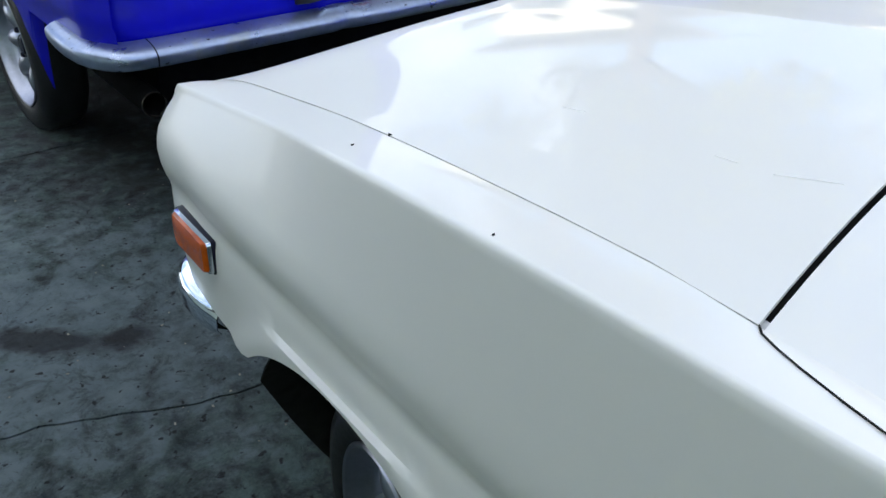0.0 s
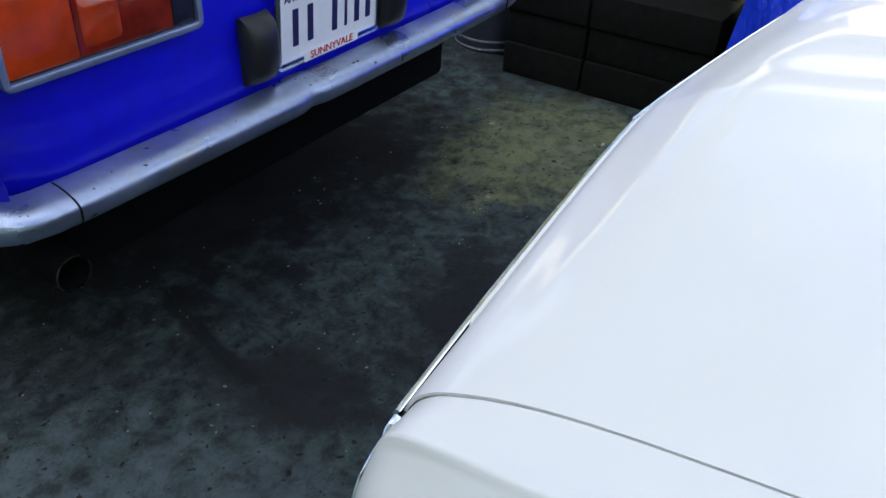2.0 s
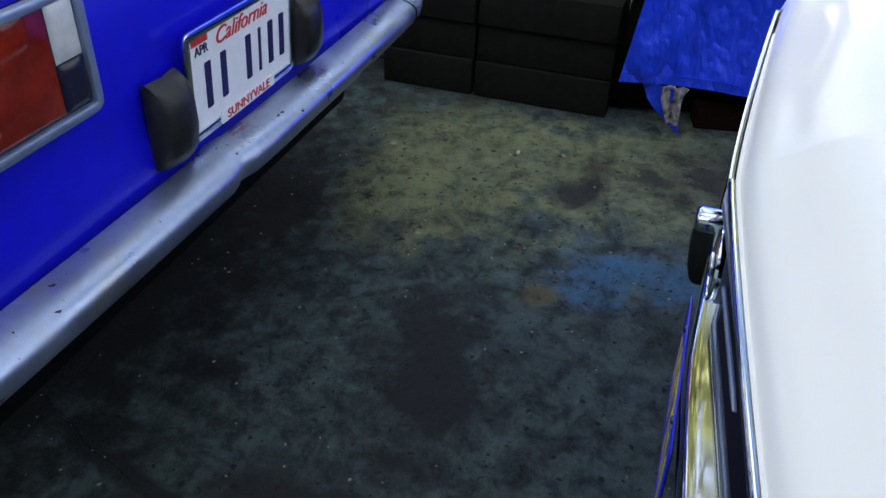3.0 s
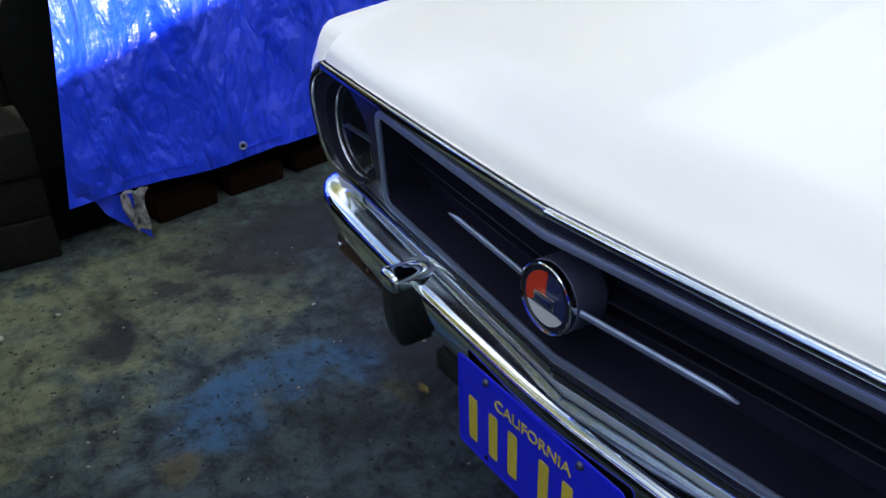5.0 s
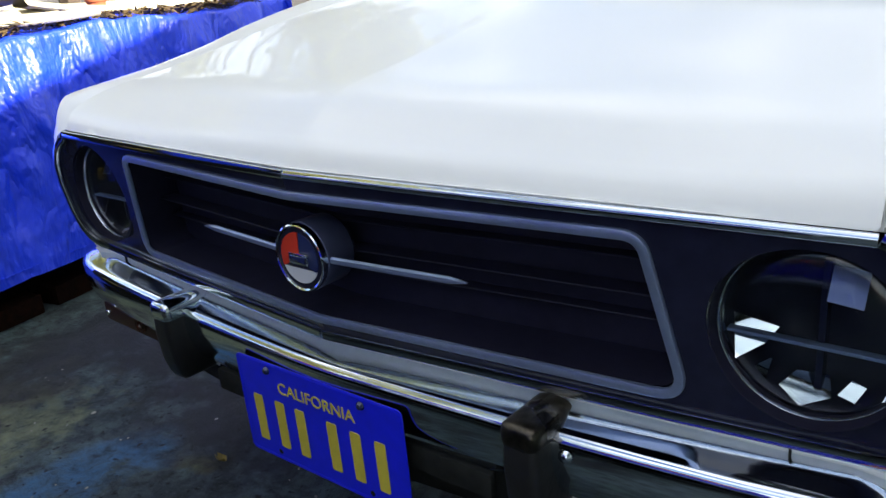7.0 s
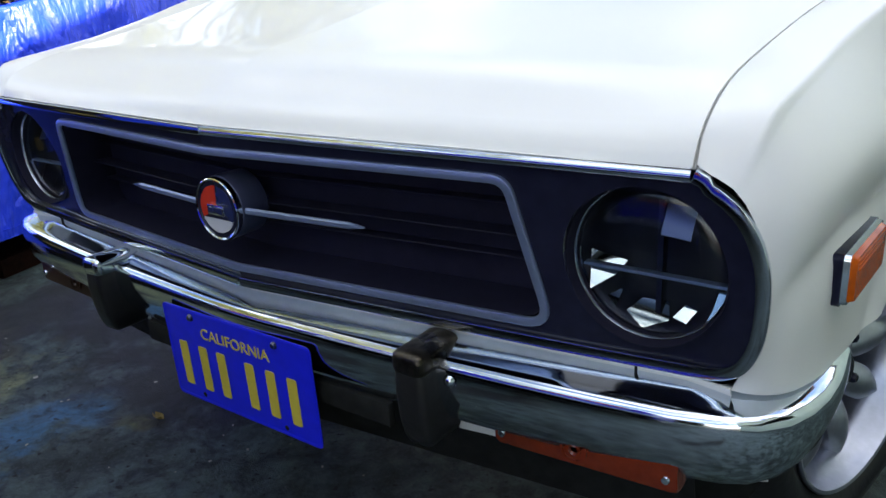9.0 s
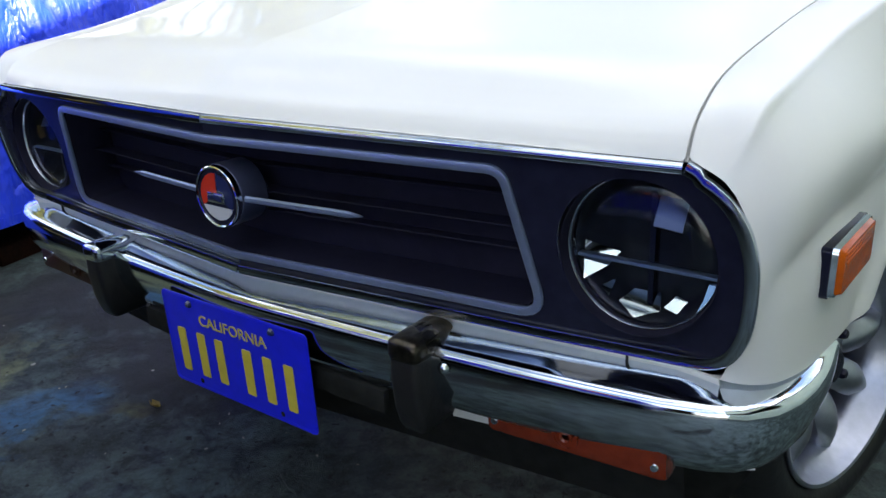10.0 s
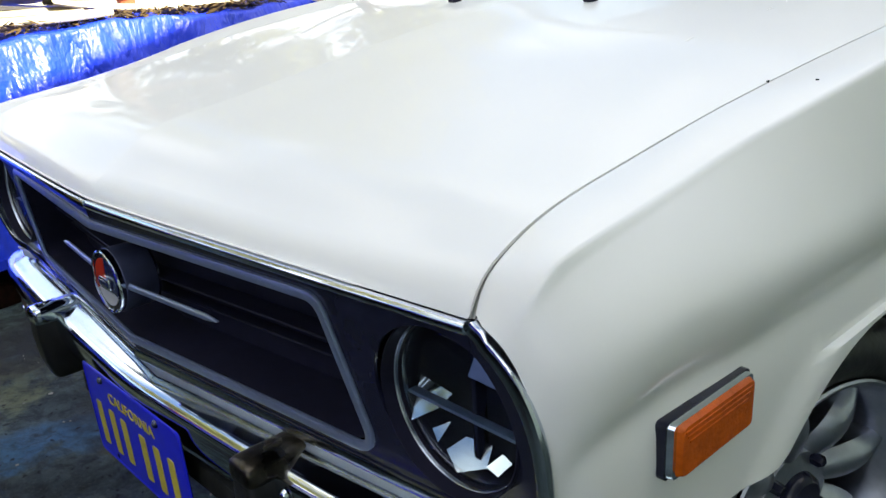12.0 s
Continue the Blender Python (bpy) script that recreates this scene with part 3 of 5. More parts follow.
def seam(name, pts, w, lift, mat, label):
    """A fine dark joint or scratch lying along points of the panel."""
    rows = []
    pts = [Vector(p) for p in pts]
    for i, p in enumerate(pts):
        d = (pts[min(i + 1, len(pts) - 1)] - pts[max(i - 1, 0)]).normalized()
        sd = d.cross(Vector((0, 0, 1))).normalized() * w * (.35 if i in (0, len(pts) - 1) else 1)
        rows.append([p - sd, p + Vector((0, 0, lift)), p + sd])
    shell(name, sheet(rows), mat, coupe, (0, 0, 1), .0006, label)


def fender_z(x, y):
    d = -.05 - y
    u = max(0, min(1, (abs(x) - gap_x(d)) / (CREASE_X(y) - gap_x(d))))
    return top_line(d) + CREST(y) * u + .002 * math.sin(math.pi * u)


def hood_z(x, y):
    d = hood_front(x) - y
    return top_line(d) + .019 * (1 - (x / gap_x(d)) ** 2)


for s in (-1, 1):
    line = [(s * lerp(a[0], b[0], t / 6), lerp(a[1], b[1], t / 6)) for a, b in zip(((.663, -.944), (.673, -.951), (.682, -.966), (.690, -.983), (.702, -1.015)), ((.673, -.951), (.682, -.966), (.690, -.983), (.702, -1.015), (.716, -1.060))) for t in range(6)]
    seam("panel_gap", [(x, y, fender_z(x, y) + .0008) for x, y in line], .0008, .0002, under_black, "dark joint between fender and cowl")
scratch_grey = material("scratch_grey", (.93, .93, .91), .5, vary=.05)
for a, b in (((-.472, -.839), (-.452, -.888)), ((-.470, -.782), (-.471, -.806)), ((-.457, -.592), (-.455, -.622))):
    seam("scratch", [(lerp(a[0], b[0], t / 6), lerp(a[1], b[1], t / 6), hood_z(lerp(a[0], b[0], t / 6), lerp(a[1], b[1], t / 6)) + .0004) for t in range(7)], .0004, .0001, scratch_grey, "faint scratch in the bonnet paint")


# greenhouse
def roof_z(y):
    u = (y + 1.62) / -1.2
    return 1.335 + 0.02 * math.sin(math.pi * max(0, min(1, u)))


def pillar(name, pts, w, d):
    for s in (-1, 1):
        part(name, sweep([(s * x, y, z) for x, y, z in pts], rounded([(-w, -d), (w, -d), (w, d), (-w, d)], .008, 3), up=Vector((s, 0, .2))), white_paint, coupe, bevel=0)


rows = [[(c * lerp(.49, .50, math.sin(math.pi * u)), lerp(-1.60, -2.65, u) + .03 * (1 - c * c) * (1 - 2 * u), roof_z(lerp(-1.60, -2.65, u)) + .022 * (1 - c * c)) for c in [i / 10 for i in range(-10, 11)]] for u in [j / 10 for j in range(11)]]
shell("roof", sheet(rows), white_paint, coupe, (0, 0, 1), .02)
pillar("windscreen_pillar", [(.665, -1.15, .905), (.61, -1.34, 1.08), (.545, -1.52, 1.25), (.50, -1.61, 1.335)], .014, .022)
pillar("door_pillar", [(.69, -2.13, .91), (.60, -2.14, 1.12), (.50, -2.17, 1.345)], .012, .02)
pillar("rear_pillar", [(.66, -3.10, .90), (.62, -2.95, 1.05), (.56, -2.78, 1.22), (.495, -2.64, 1.33)], .016, .05)


def pane(name, a, b, c, d, bulge, way, mat=glass):
    """A curved pane between four corners."""
    a, b, c, d, way = (Vector(v) for v in (a, b, c, d, way))
    rows = []
    for j in range(9):
        v = j / 8
        rows.append([lerp(lerp(a, b, u), lerp(d, c, u), v) + way.normalized() * bulge * 4 * u * (1 - u) for u in [i / 12 for i in range(13)]])
    ob = shell(name, sheet(rows), mat, coupe, way, .004)
    ob.visible_shadow = False
    return ob


pane("windscreen", (-.65, -1.16, .915), (.65, -1.16, .915), (.485, -1.605, 1.33), (-.485, -1.605, 1.33), .07, (0, 1, .6))
pane("rear_window", (-.58, -3.02, .925), (.58, -3.02, .925), (.47, -2.66, 1.325), (-.47, -2.66, 1.325), .05, (0, -1, .7))
for s in (-1, 1):
    pane("side_window", (s * .685, -1.20, .92), (s * .685, -2.11, .92), (s * .50, -2.15, 1.33), (s * .50, -1.63, 1.33), .012, (s, 0, .2))
    pane("quarter_window", (s * .682, -2.16, .92), (s * .655, -3.0, .92), (s * .50, -2.66, 1.32), (s * .498, -2.19, 1.33), .012, (s, 0, .2))
part("dashboard", box(0, -1.42, .83, 1.2, .34, .16, bev=.03), seat_grey, coupe)
for s in (-1, 1):
    part("front_seat", box(s * .32, -2.02, .78, .46, .16, .62, bev=.05, turn=Matrix.Rotation(radians(14), 4, "X")), seat_grey, coupe)
for s in (-.42, .12):
    w = tube([(s, -1.085, .925), (s + .05, -1.13, .945), (s + .42, -1.20, .985)], .006)
    part("wiper", w, satin_black, coupe, "black wiper arm")
for s in (-.16, .16):
    part("washer_nozzle", box(s, -.80, .905, .018, .022, .014, bev=.004), satin_black, coupe, "small black washer nozzle")


# ---- front end ----
HALF = [(0, .7155), (.20, .7145), (.40, .712), (.585, .709), (.620, .702), (.645, .685), (.660, .663), (.668, .637), (.670, .610), (.668, .575), (.662, .548), (.649, .525), (.628, .512), (.600, .506), (0, .506)]


def flowing(pts, n=5):
    """A smooth open line through 2D points."""
    out = []
    for i in range(len(pts) - 1):
        a, b, c, d = (Vector(pts[max(0, min(len(pts) - 1, k))]) for k in (i - 1, i, i + 1, i + 2))
        for j in range(n):
            t = j / n
            q = ((2 * b) + (c - a) * t + (2 * a - 5 * b + 4 * c - d) * t * t + (3 * b - a - 3 * c + d) * t ** 3) / 2
            out.append((q.x, q.y))
    return out + [tuple(pts[-1])]


HALF = HALF[:3] + flowing(HALF[3:-1]) + HALF[-1:]
LAMP_X, LAMP_Z, LAMP_R = .557, .613, .0825


def on_fascia(x, z, out=0.0):
    return (x, fascia_y(x, z) + out, z)


def grille_half(inset=0.0):
    """Right half of the grille opening, from the top middle round to the bottom middle."""
    p = rounded([(0, .530 + inset), (0, .687 - inset), (.416 - inset, .687 - inset), (.451 - inset, .530 + inset)], [0, 0, .022, .026], 6)
    return p[1:] + p[:1]


for s in (-1, 1):
    bm = bmesh.new()
    ring = HALF + list(reversed(grille_half()))
    dense = []
    for a, b in zip(ring, ring[1:] + ring[:1]):
        k = max(1, int(math.dist(a, b) / .05))
        dense += [(lerp(a[0], b[0], j / k), lerp(a[1], b[1], j / k)) for j in range(k)]
    hole = [(LAMP_X + LAMP_R * math.cos(2 * math.pi * j / 48), LAMP_Z + LAMP_R * math.sin(2 * math.pi * j / 48)) for j in range(48)]
    edges = []
    for loop in (dense, hole):
        vs = [bm.verts.new((s * x, 0, z)) for x, z in loop]
        edges += [bm.edges.new((vs[i - 1], vs[i])) for i in range(len(vs))]
    bmesh.ops.triangle_fill(bm, edges=edges, use_beauty=True)
    for v in bm.verts:
        v.co.y = fascia_y(v.co.x, v.co.z)
    back = bmesh.ops.extrude_face_region(bm, geom=list(bm.faces))
    for v in back["geom"]:
        if isinstance(v, bmesh.types.BMVert):
            v.co.y -= .004
    part("front_panel", bm, satin_black, coupe, "satin black front panel round headlight and grille")

# grille
grille = part("grille", sheet([[(x, fascia_y(x, z) - .074, z) for x in (-.47, -.2, 0, .2, .47)] for z in (.52, .62, .70)]), grille_black, coupe, "black recessed grille")
for z in (.578, .612, .645):
    bm = bmesh.new()
    half = lerp(.452, .424, (z - .53) / .157)
    rows = []
    for x in (-half, -.2, 0, .2, half):
        y = fascia_y(x, z) - (.018 if z == .612 else .034)
        rows.append([(x, y - .022, z + .0012), (x, y - .021, z), (x, y - .022, z - .0012), (x, y - .05, z - .005), (x, y - .05, z + .001), (x, y - .022, z + .0015)])
    part("grille_bar", sheet(rows, bm), grille_black, grille, "thin black grille bar")
loop = grille_half(.001)
full = loop + [(-x, z) for x, z in reversed(loop)][1:-1]
full.append(full[0])
part("shroud", sheet([[on_fascia(x, z, q) for x, z in full] for q in (-.002, -.076)]), grille_black, grille, "black inner wall of the grille opening")
loop = grille_half(-.004)
loop = [(x, z) for x, z in loop]
full = loop + [(-x, z) for x, z in reversed(loop)][1:-1]
part("grille_frame", sweep([on_fascia(x, z, .002) for x, z in full], rounded([(-.0055, -.004), (.0055, -.004), (.0055, .003), (-.0055, .003)], .003, 2), closed=True, up=Vector((0, 1, 0))),
     aluminium, grille, "brushed aluminium grille surround")
for s in (-1, 1):
    bm = bmesh.new()
    rows = []
    for x, hgt in ((.04, .0052), (.10, .0052), (.16, .0052), (.205, .0052), (.218, .003), (.228, .0006)):
        y = fascia_y(s * x, .612) - .004
        hgt *= .82
        rows.append([(s * x, y + .004, .612 + hgt), (s * x, y + .006, .612 + hgt * .5), (s * x, y + .006, .612 - hgt * .5), (s * x, y + .004, .612 - hgt), (s * x, y + .002, .612 - hgt), (s * x, y + .002, .612 + hgt), (s * x, y + .004, .612 + hgt)])
    part("grille_trim", sheet(rows, bm), aluminium, grille, "silver pointed trim bar")

emblem_barrel = material("emblem_barrel", (0.07, 0.08, 0.15), 0.4, 0.3, vary=0.2)
AHEAD = Matrix.Rotation(radians(-90), 4, "X")
EMB = Matrix.Translation((0, .006, .612)) @ AHEAD @ Matrix.Diagonal((.93, .93, 1, 1))
part("emblem", lathe([(0, -.055), (.0445, -.055), (.045, -.012), (.0455, -.006), (.0458, -.004), (.0450, -.001), (.0435, 0), (.0418, -.001), (.0412, -.004), (0, -.004)], EMB), chrome, grille,
              "round chrome badge with red, white and dark fields")


def sector(a0, a1, r, y, mat, label, chord=False):
    bm = bmesh.new()
    k = 20
    arc = [(r * math.cos(radians(lerp(a0, a1, j / k))), r * math.sin(radians(lerp(a0, a1, j / k)))) for j in range(k + 1)]
    pts = arc + ([] if chord else [(0, 0)])
    fr = [bm.verts.new((x, y + .008, .612 + z)) for x, z in pts]
    bk = [bm.verts.new((x, y + .0055, .612 + z)) for x, z in pts]
    bm.faces.new(fr)
    bm.faces.new(bk[::-1])
    for i in range(len(pts)):
        bm.faces.new((fr[i - 1], fr[i], bk[i], bk[i - 1]))
    part("badge_field", bm, mat, grille, label)


part("badge_barrel", lathe([(.0447, -.052), (.0458, -.050), (.0462, -.010), (.0448, -.0085)], EMB), emblem_barrel, grille, "blue-grey barrel behind the badge")
part("badge_ground", lathe([(0, -.0028), (.0408, -.0028), (.0408, -.0045)], EMB), satin_black, grille, "black ground of the badge")
sector(205, 335, .0320, -.0035, emblem_white, "white badge field", True)
sector(-25, 92, .0320, -.0035, emblem_red, "red badge field")
sector(95, 210, .0320, -.0035, emblem_blue, "dark blue badge field")
part("badge_bar", box(-.002, .007, .612, .032, .004, .014, bev=.0015), chrome, grille)
part("badge_bar", box(-.002, .0092, .612, .026, .002, .008, bev=.0005), emblem_blue, grille, "dark bar on the badge")

# bright trim along the hood edge and round the front panel
for s in (-1, 1):
    path = [(s * x, hood_front(x) + .007, .7128 + nose_lift(x)) for x in [i * .606 / 16 for i in range(17)]]
    part("hood_trim", sweep(path, rounded([(-.004, -.0052), (.0015, -.0052), (.0030, -.0015), (.0030, .0015), (.0010, .0052), (-.004, .0052)], .0015, 2), up=Vector((0, 0, 1))), chrome, coupe, "chrome strip under the bonnet edge")
    edge = [(.606, .7125)] + [p for p in HALF if (p[0] > .614 and p[1] < .7060) or (p[0] > .59 and p[1] < .60)] + [(.45, .5045), (.3, .5045), (.15, .5045), (0, .5045)]
    edge = edge[:1] + [(.616, .7085)] + edge[1:]
    path = [(s * (x + .002), fascia_y(x, z) + .003, z) for x, z in edge]
    part("panel_trim", sweep(path, rounded([(-.0065, -.004), (.0065, -.004), (.0065, .004), (-.0065, .004)], .002, 2), up=Vector((0, 1, 0))), edge_chrome, coupe, "chrome edging round the black front panel")
    # valance below the panel
    rows = []
    for x in [j * .644 / 14 for j in range(15)]:
        y = fascia_y(x, .50)
        f = .007 * (x / .64) ** 2
        rows.append([(s * x, y - .001 + f, .5005), (s * x, y - .002 + f, .497), (s * x, y - .005 + f, .492), (s * x, y - .010 + f, .487), (s * x, y - .016 + f, .482), (s * x, y - .023 + f, .477)])
    shell("valance", sheet(rows), white_paint, coupe, (0, 1, .3), .002, "white strip between grille panel and bumper")
    # Apron coloured black: the shade under the bumper is in its paint.
    rows = [[(s * x, fascia_y(x, .42) - .03 - .04 * u, lerp(.425, .25, u)) for u in (0, .2, .5, .8, 1)] for x in (0, .15, .3, .45, .54, .59)]
    shell("apron", sheet(rows), under_black, coupe, (0, 1, 0), .002, "lower apron, painted black to stand for its shade")
    part("panel_seam", box(s * .548, fascia_y(.548, .495) + .0065, .490, .0016, .004, .022), under_black, coupe)

# mirror facets inside a lamp, aimed to show bright reflections: corners (inwards, up), lift and turn of the mirror in
# degrees
FACETS = [(((.074, -.006), (.034, -.013), (.042, -.026), (.063, -.040)), 38, 11, reflector), (((-.062, -.028), (-.074, -.026), (-.069, -.044), (-.056, -.056), (-.060, -.044)), 30, 10, reflector),
          (((.026, -.060), (.016, -.050), (-.010, -.052), (-.016, -.066), (.006, -.072)), 49, 21, reflector), (((-.022, -.058), (-.030, -.048), (-.042, -.052), (-.036, -.062)), 46, 16, reflector), (((.050, -.050), (.038, -.044), (.038, -.058)), 50, 24, reflector),
          (((-.008, .055), (-.036, .052), (-.036, .024), (-.008, .028)), 30, 12, lamp_glint)]
for s in (-1, 1):
    # headlight
    LAMP_Y = fascia_y(LAMP_X, LAMP_Z) - .014
    m = Matrix.Translation((s * LAMP_X, LAMP_Y, LAMP_Z)) @ AHEAD
    lamp = part("headlight", lathe([(.0802, .000), (.0802, .002), (.0796, .003), (.0788, .002), (.0780, -.010), (.0785, -.012), (.0792, -.002)], m, closed=True, seg=56), lamp_ring, coupe, "round headlight with clear lens and dark inside")
    part("lamp_recess", lathe([(.0832, .016), (.0820, .016), (.0806, .000), (.0806, -.004), (.0820, -.004)], m, seg=56, closed=True), grille_black, lamp, "black recess round the lamp")
    part("lamp_shell", lathe([(.0785, -.001), (.078, -.012), (.076, -.026), (.066, -.050), (.045, -.066), (.012, -.074), (0, -.074)], m, seg=56), dull_reflector, lamp, "dark reflector bowl")
    lens = part("lens", lathe([(.0782, -.006), (.074, -.002), (.060, .001), (.040, .003), (.018, .004), (0, .0042), (0, .0022), (.018, .002), (.040, .001), (.060, -.001), (.073, -.004), (.0775, -.008)], m, seg=56), glass, lamp, "clear domed glass lens")
    lens.visible_shadow = False
    part("lamp_bar", box(s * LAMP_X, LAMP_Y - .014, LAMP_Z - .017, .150, .010, .0035, bev=.001), aluminium, lamp, "grey bar across the lamp")
    part("lamp_bar", box(s * LAMP_X - .004, LAMP_Y - .024, LAMP_Z, .006, .014, .12, bev=.001), satin_black, lamp)
    for pts, up_deg, az, mat in FACETS:
        nrm = Vector((s * math.sin(radians(az)) * math.cos(radians(up_deg)), math.cos(radians(az)) * math.cos(radians(up_deg)), math.sin(radians(up_deg))))
        cx, cz = sum(p[0] for p in pts) / len(pts), sum(p[1] for p in pts) / len(pts)
        bm = bmesh.new()
        front = []
        for dx, dz in pts:
            dep = -(nrm.x * s * -(dx - cx) + nrm.z * (dz - cz)) / nrm.y
            front.append(Vector((s * (LAMP_X - dx), LAMP_Y - .017 + dep, LAMP_Z + dz)))
        fv = [bm.verts.new(p) for p in front]
        bv = [bm.verts.new(p - nrm * .002) for p in front]
        bm.faces.new(fv)
        bm.faces.new(bv[::-1])
        for i in range(len(fv)):
            bm.faces.new((fv[i - 1], fv[i], bv[i], bv[i - 1]))
        part("lamp_mirror", bm, mat, lamp, "facet that shows a reflection in the lamp", sharp=20)
    # side marker
    side = [(-.149, .622), (-.268, .627), (-.268, .577), (-.149, .570)]

    def marker(grow, x0, x1, mat, name, parent, label, taper=0.0):
        cy, cz = -.2085, .599
        ring = rounded([(cy + (y - cy) * grow, cz + (z - cz) * grow ** .6) for y, z in side], .006, 3)
        bm = bmesh.new()
        base = WIDEN(-.2) + .7105
        a = [bm.verts.new((s * (base + x0 + (y + .149) * -.06), y, z)) for y, z in ring]
        b = [bm.verts.new((s * (base + x1 + (y + .149) * -.06), cy + (y - cy) * (1 - taper), cz + (z - cz) * (1 - taper * 1.2))) for y, z in ring]
        for i in range(len(ring)):
            bm.faces.new((a[i - 1], a[i], b[i], b[i - 1]))
        bm.faces.new(b)
        bm.faces.new(a[::-1])
        return part(name, bm, mat, parent, label)

    mk = marker(1.04, -.012, .003, satin_black, "side_marker", coupe, "black base of the side marker lamp")
    marker(1.0, .002, .0085, chrome, "bezel", mk, "chrome bezel", .025)
    marker(.93, .006, .0135, amber, "lens", mk, "amber side marker lens", .07)
    face = .7105 + WIDEN(-.2) + .0135
    slope = Matrix.Rotation(.06 * s, 4, "Z") @ Matrix.Rotation(radians(-2.4), 4, "X")
    for k in range(3):
        part("lens_rib", box(s * (face + .0032), -.208, .6165 - .0052 * k, .0022, .098 - .006 * k, .0026, bev=.0009, turn=slope), amber, mk)
    for k in range(8):
        part("lens_rib", box(s * (face + .0042), -.236, .6005 - .0026 * k, .0012, .018, .0012, bev=.0004, turn=slope), amber, mk)

# bumper
BUMP = [(.7185, -.240), (.7205, -.224), (.7222, -.208), (.7235, -.190), (.7238, -.178), (.7235, -.165), (.7215, -.135), (.714, -.105), (.700, -.077), (.678, -.055), (.645, -.041), (.60, -.032), (.52, -.0245), (.43, -.0175), (.348, -.012), (.2, -.004), (.05, .004)]
bpath = [(x, y, .455 + .013 * (x / .72) ** 3) for x, y in BUMP] + [(0, .005, .455)] + [(-x, y, .455 + .013 * (x / .72) ** 3) for x, y in reversed(BUMP)]
PROFILE = [(-.062, .0302), (-.050, .0297), (-.041, .0283), (-.033, .0257), (-.025, .0225), (-.016, .0195), (-.0085, .0174), (-.0035, .0145), (-.0005, .0095), (.0005, .002), (.0005, -.010), (-.002, -.027), (-.009, -.048), (-.020, -.066), (-.032, -.076),
           (-.034, -.073), (-.025, -.063), (-.013, -.046), (-.006, -.026), (-.0045, -.010), (-.006, .004), (-.012, .012), (-.024, .0178), (-.032, .0210), (-.042, .0240), (-.062, .0262)]
TAPER = [lerp(.14, 1, min(1, max(0, (p[1] + .243) / .12)) ** .8) for p in bpath]
PULL = [lerp(.22, 1, min(1, max(0, (p[1] + .24) / .09))) for p in bpath]
bumper = part("front_bumper", sweep(bpath, PROFILE, drop=TAPER, pull=PULL), chrome, coupe, "chrome front bumper curved round the corners", sharp=50)
for s in (-1, 1):
    gx = s * .322 if s > 0 else -.313

    def block(z0, z1, grow, mat, name, label):
        """A rounded rubber block round the bumper: narrower towards its foot."""
        ring = rounded([(-.0215, -.055), (.0215, -.055), (.0215, .020), (-.0215, .020)], [.004, .004, .011, .011], 5)
        rows = []
        for u, inset in ((0, .020), (.015, .010), (.05, .004), (.12, .001), (.3, 0), (.6, 0), (.8, .001), (.90, .004), (.96, .009), (1, .017)):
            z = lerp(z0, z1, u)
            lean = -.014 * max(0, (.43 - z) / .07) ** 1.6
            k = (.0215 + grow - inset) / .0215
            rows.append([(gx + x * k, y * (1 - (inset - grow) / .03 if y > 0 else 1) + (lean if y > 0 else 0), z) for x, y in ring])
        bm = sheet([r + r[:1] for r in rows])
        bm.faces.new([bm.verts.new(p) for p in rows[0][::-1]])
        bm.faces.new([bm.verts.new(p) for p in rows[-1]])
        bmesh.ops.remove_doubles(bm, verts=bm.verts, dist=1e-5)
        return part(name, bm, mat, bumper, label, sharp=60)

    block(.360, .488, 0, rubber, "bumper_guard", "black bumper overrider with a worn bright cap")
    block(.462, .4915, .0012, worn_chrome if s < 0 else chrome, "guard_cap", "worn, rusty bright cap" if s < 0 else "bright cap")
    ends = [(s * (x - .0085), y) for x, y in BUMP[:8]]
    # Black sheet painted in for the shade inside the bumper end.
    part("bumper_end_shade", sheet([[(x - s * .012 * u, y + .004, .466 - lerp(.012, .060, min(1, (y + .243) / .10)) * u) for u in (0, .25, .5, .75, 1)] for x, y in ends]), shade_black, bumper, "black sheet standing in for shade inside the bumper end", thick=.001)
    part("bumper_bolt", lathe([(0, .006), (.004, .0055), (.007, .003), (.008, 0)], Matrix.Translation((s * .351, -.0105, .4535)) @ AHEAD, seg=16), chrome, bumper)
    # turn lamp under the bumper
    bm = box(s * .497, -.058, .404, .222, .035, .060, bev=.009, turn=Matrix.Rotation(radians(-3 * s), 4, "Y"))
    turn_lamp = part("turn_signal", bm, dark_amber if s < 0 else shaded_amber, coupe, "dark amber turn signal lens below the bumper" if s < 0 else "turn signal lens below the bumper, coloured dark for its shade")
    part("lens_ring", lathe([(.016, 0), (.016, .003), (.013, .003), (.013, .0015), (.009, .0015), (.009, .0035), (.006, .0035), (.004, .0005), (0, .0005)], Matrix.Translation((s * .492, -.0410, .396)) @ AHEAD, seg=24), dark_amber if s < 0 else shaded_amber, turn_lamp)
    for dx in (-.098, .098):
        part("lens_screw", lathe([(0, .003), (.004, .0025), (.005, 0)], Matrix.Translation((s * .497 + dx, -.0410, .390 + s * dx * .052)) @ AHEAD, seg=10), chrome, turn_lamp)

    rows = [[(s * x, lerp(-.052, -.066, u) - .03 * max(0, x - .60) / .08, lerp(.440, lerp(.352, .392, (x - .32) / .36), u)) for u in (0, .3, .6, .85, .95, 1)] for x in (.32, .36, .40, .46, .52, .58, .62, .65, .68)]
    shell("lower_valance", sheet(rows), white_paint, coupe, (0, 1, 0), .002, "white lower panel that holds the turn signal")

# front plate: blue with yellow letters
PX, PT, PB = .0075, .447, .300
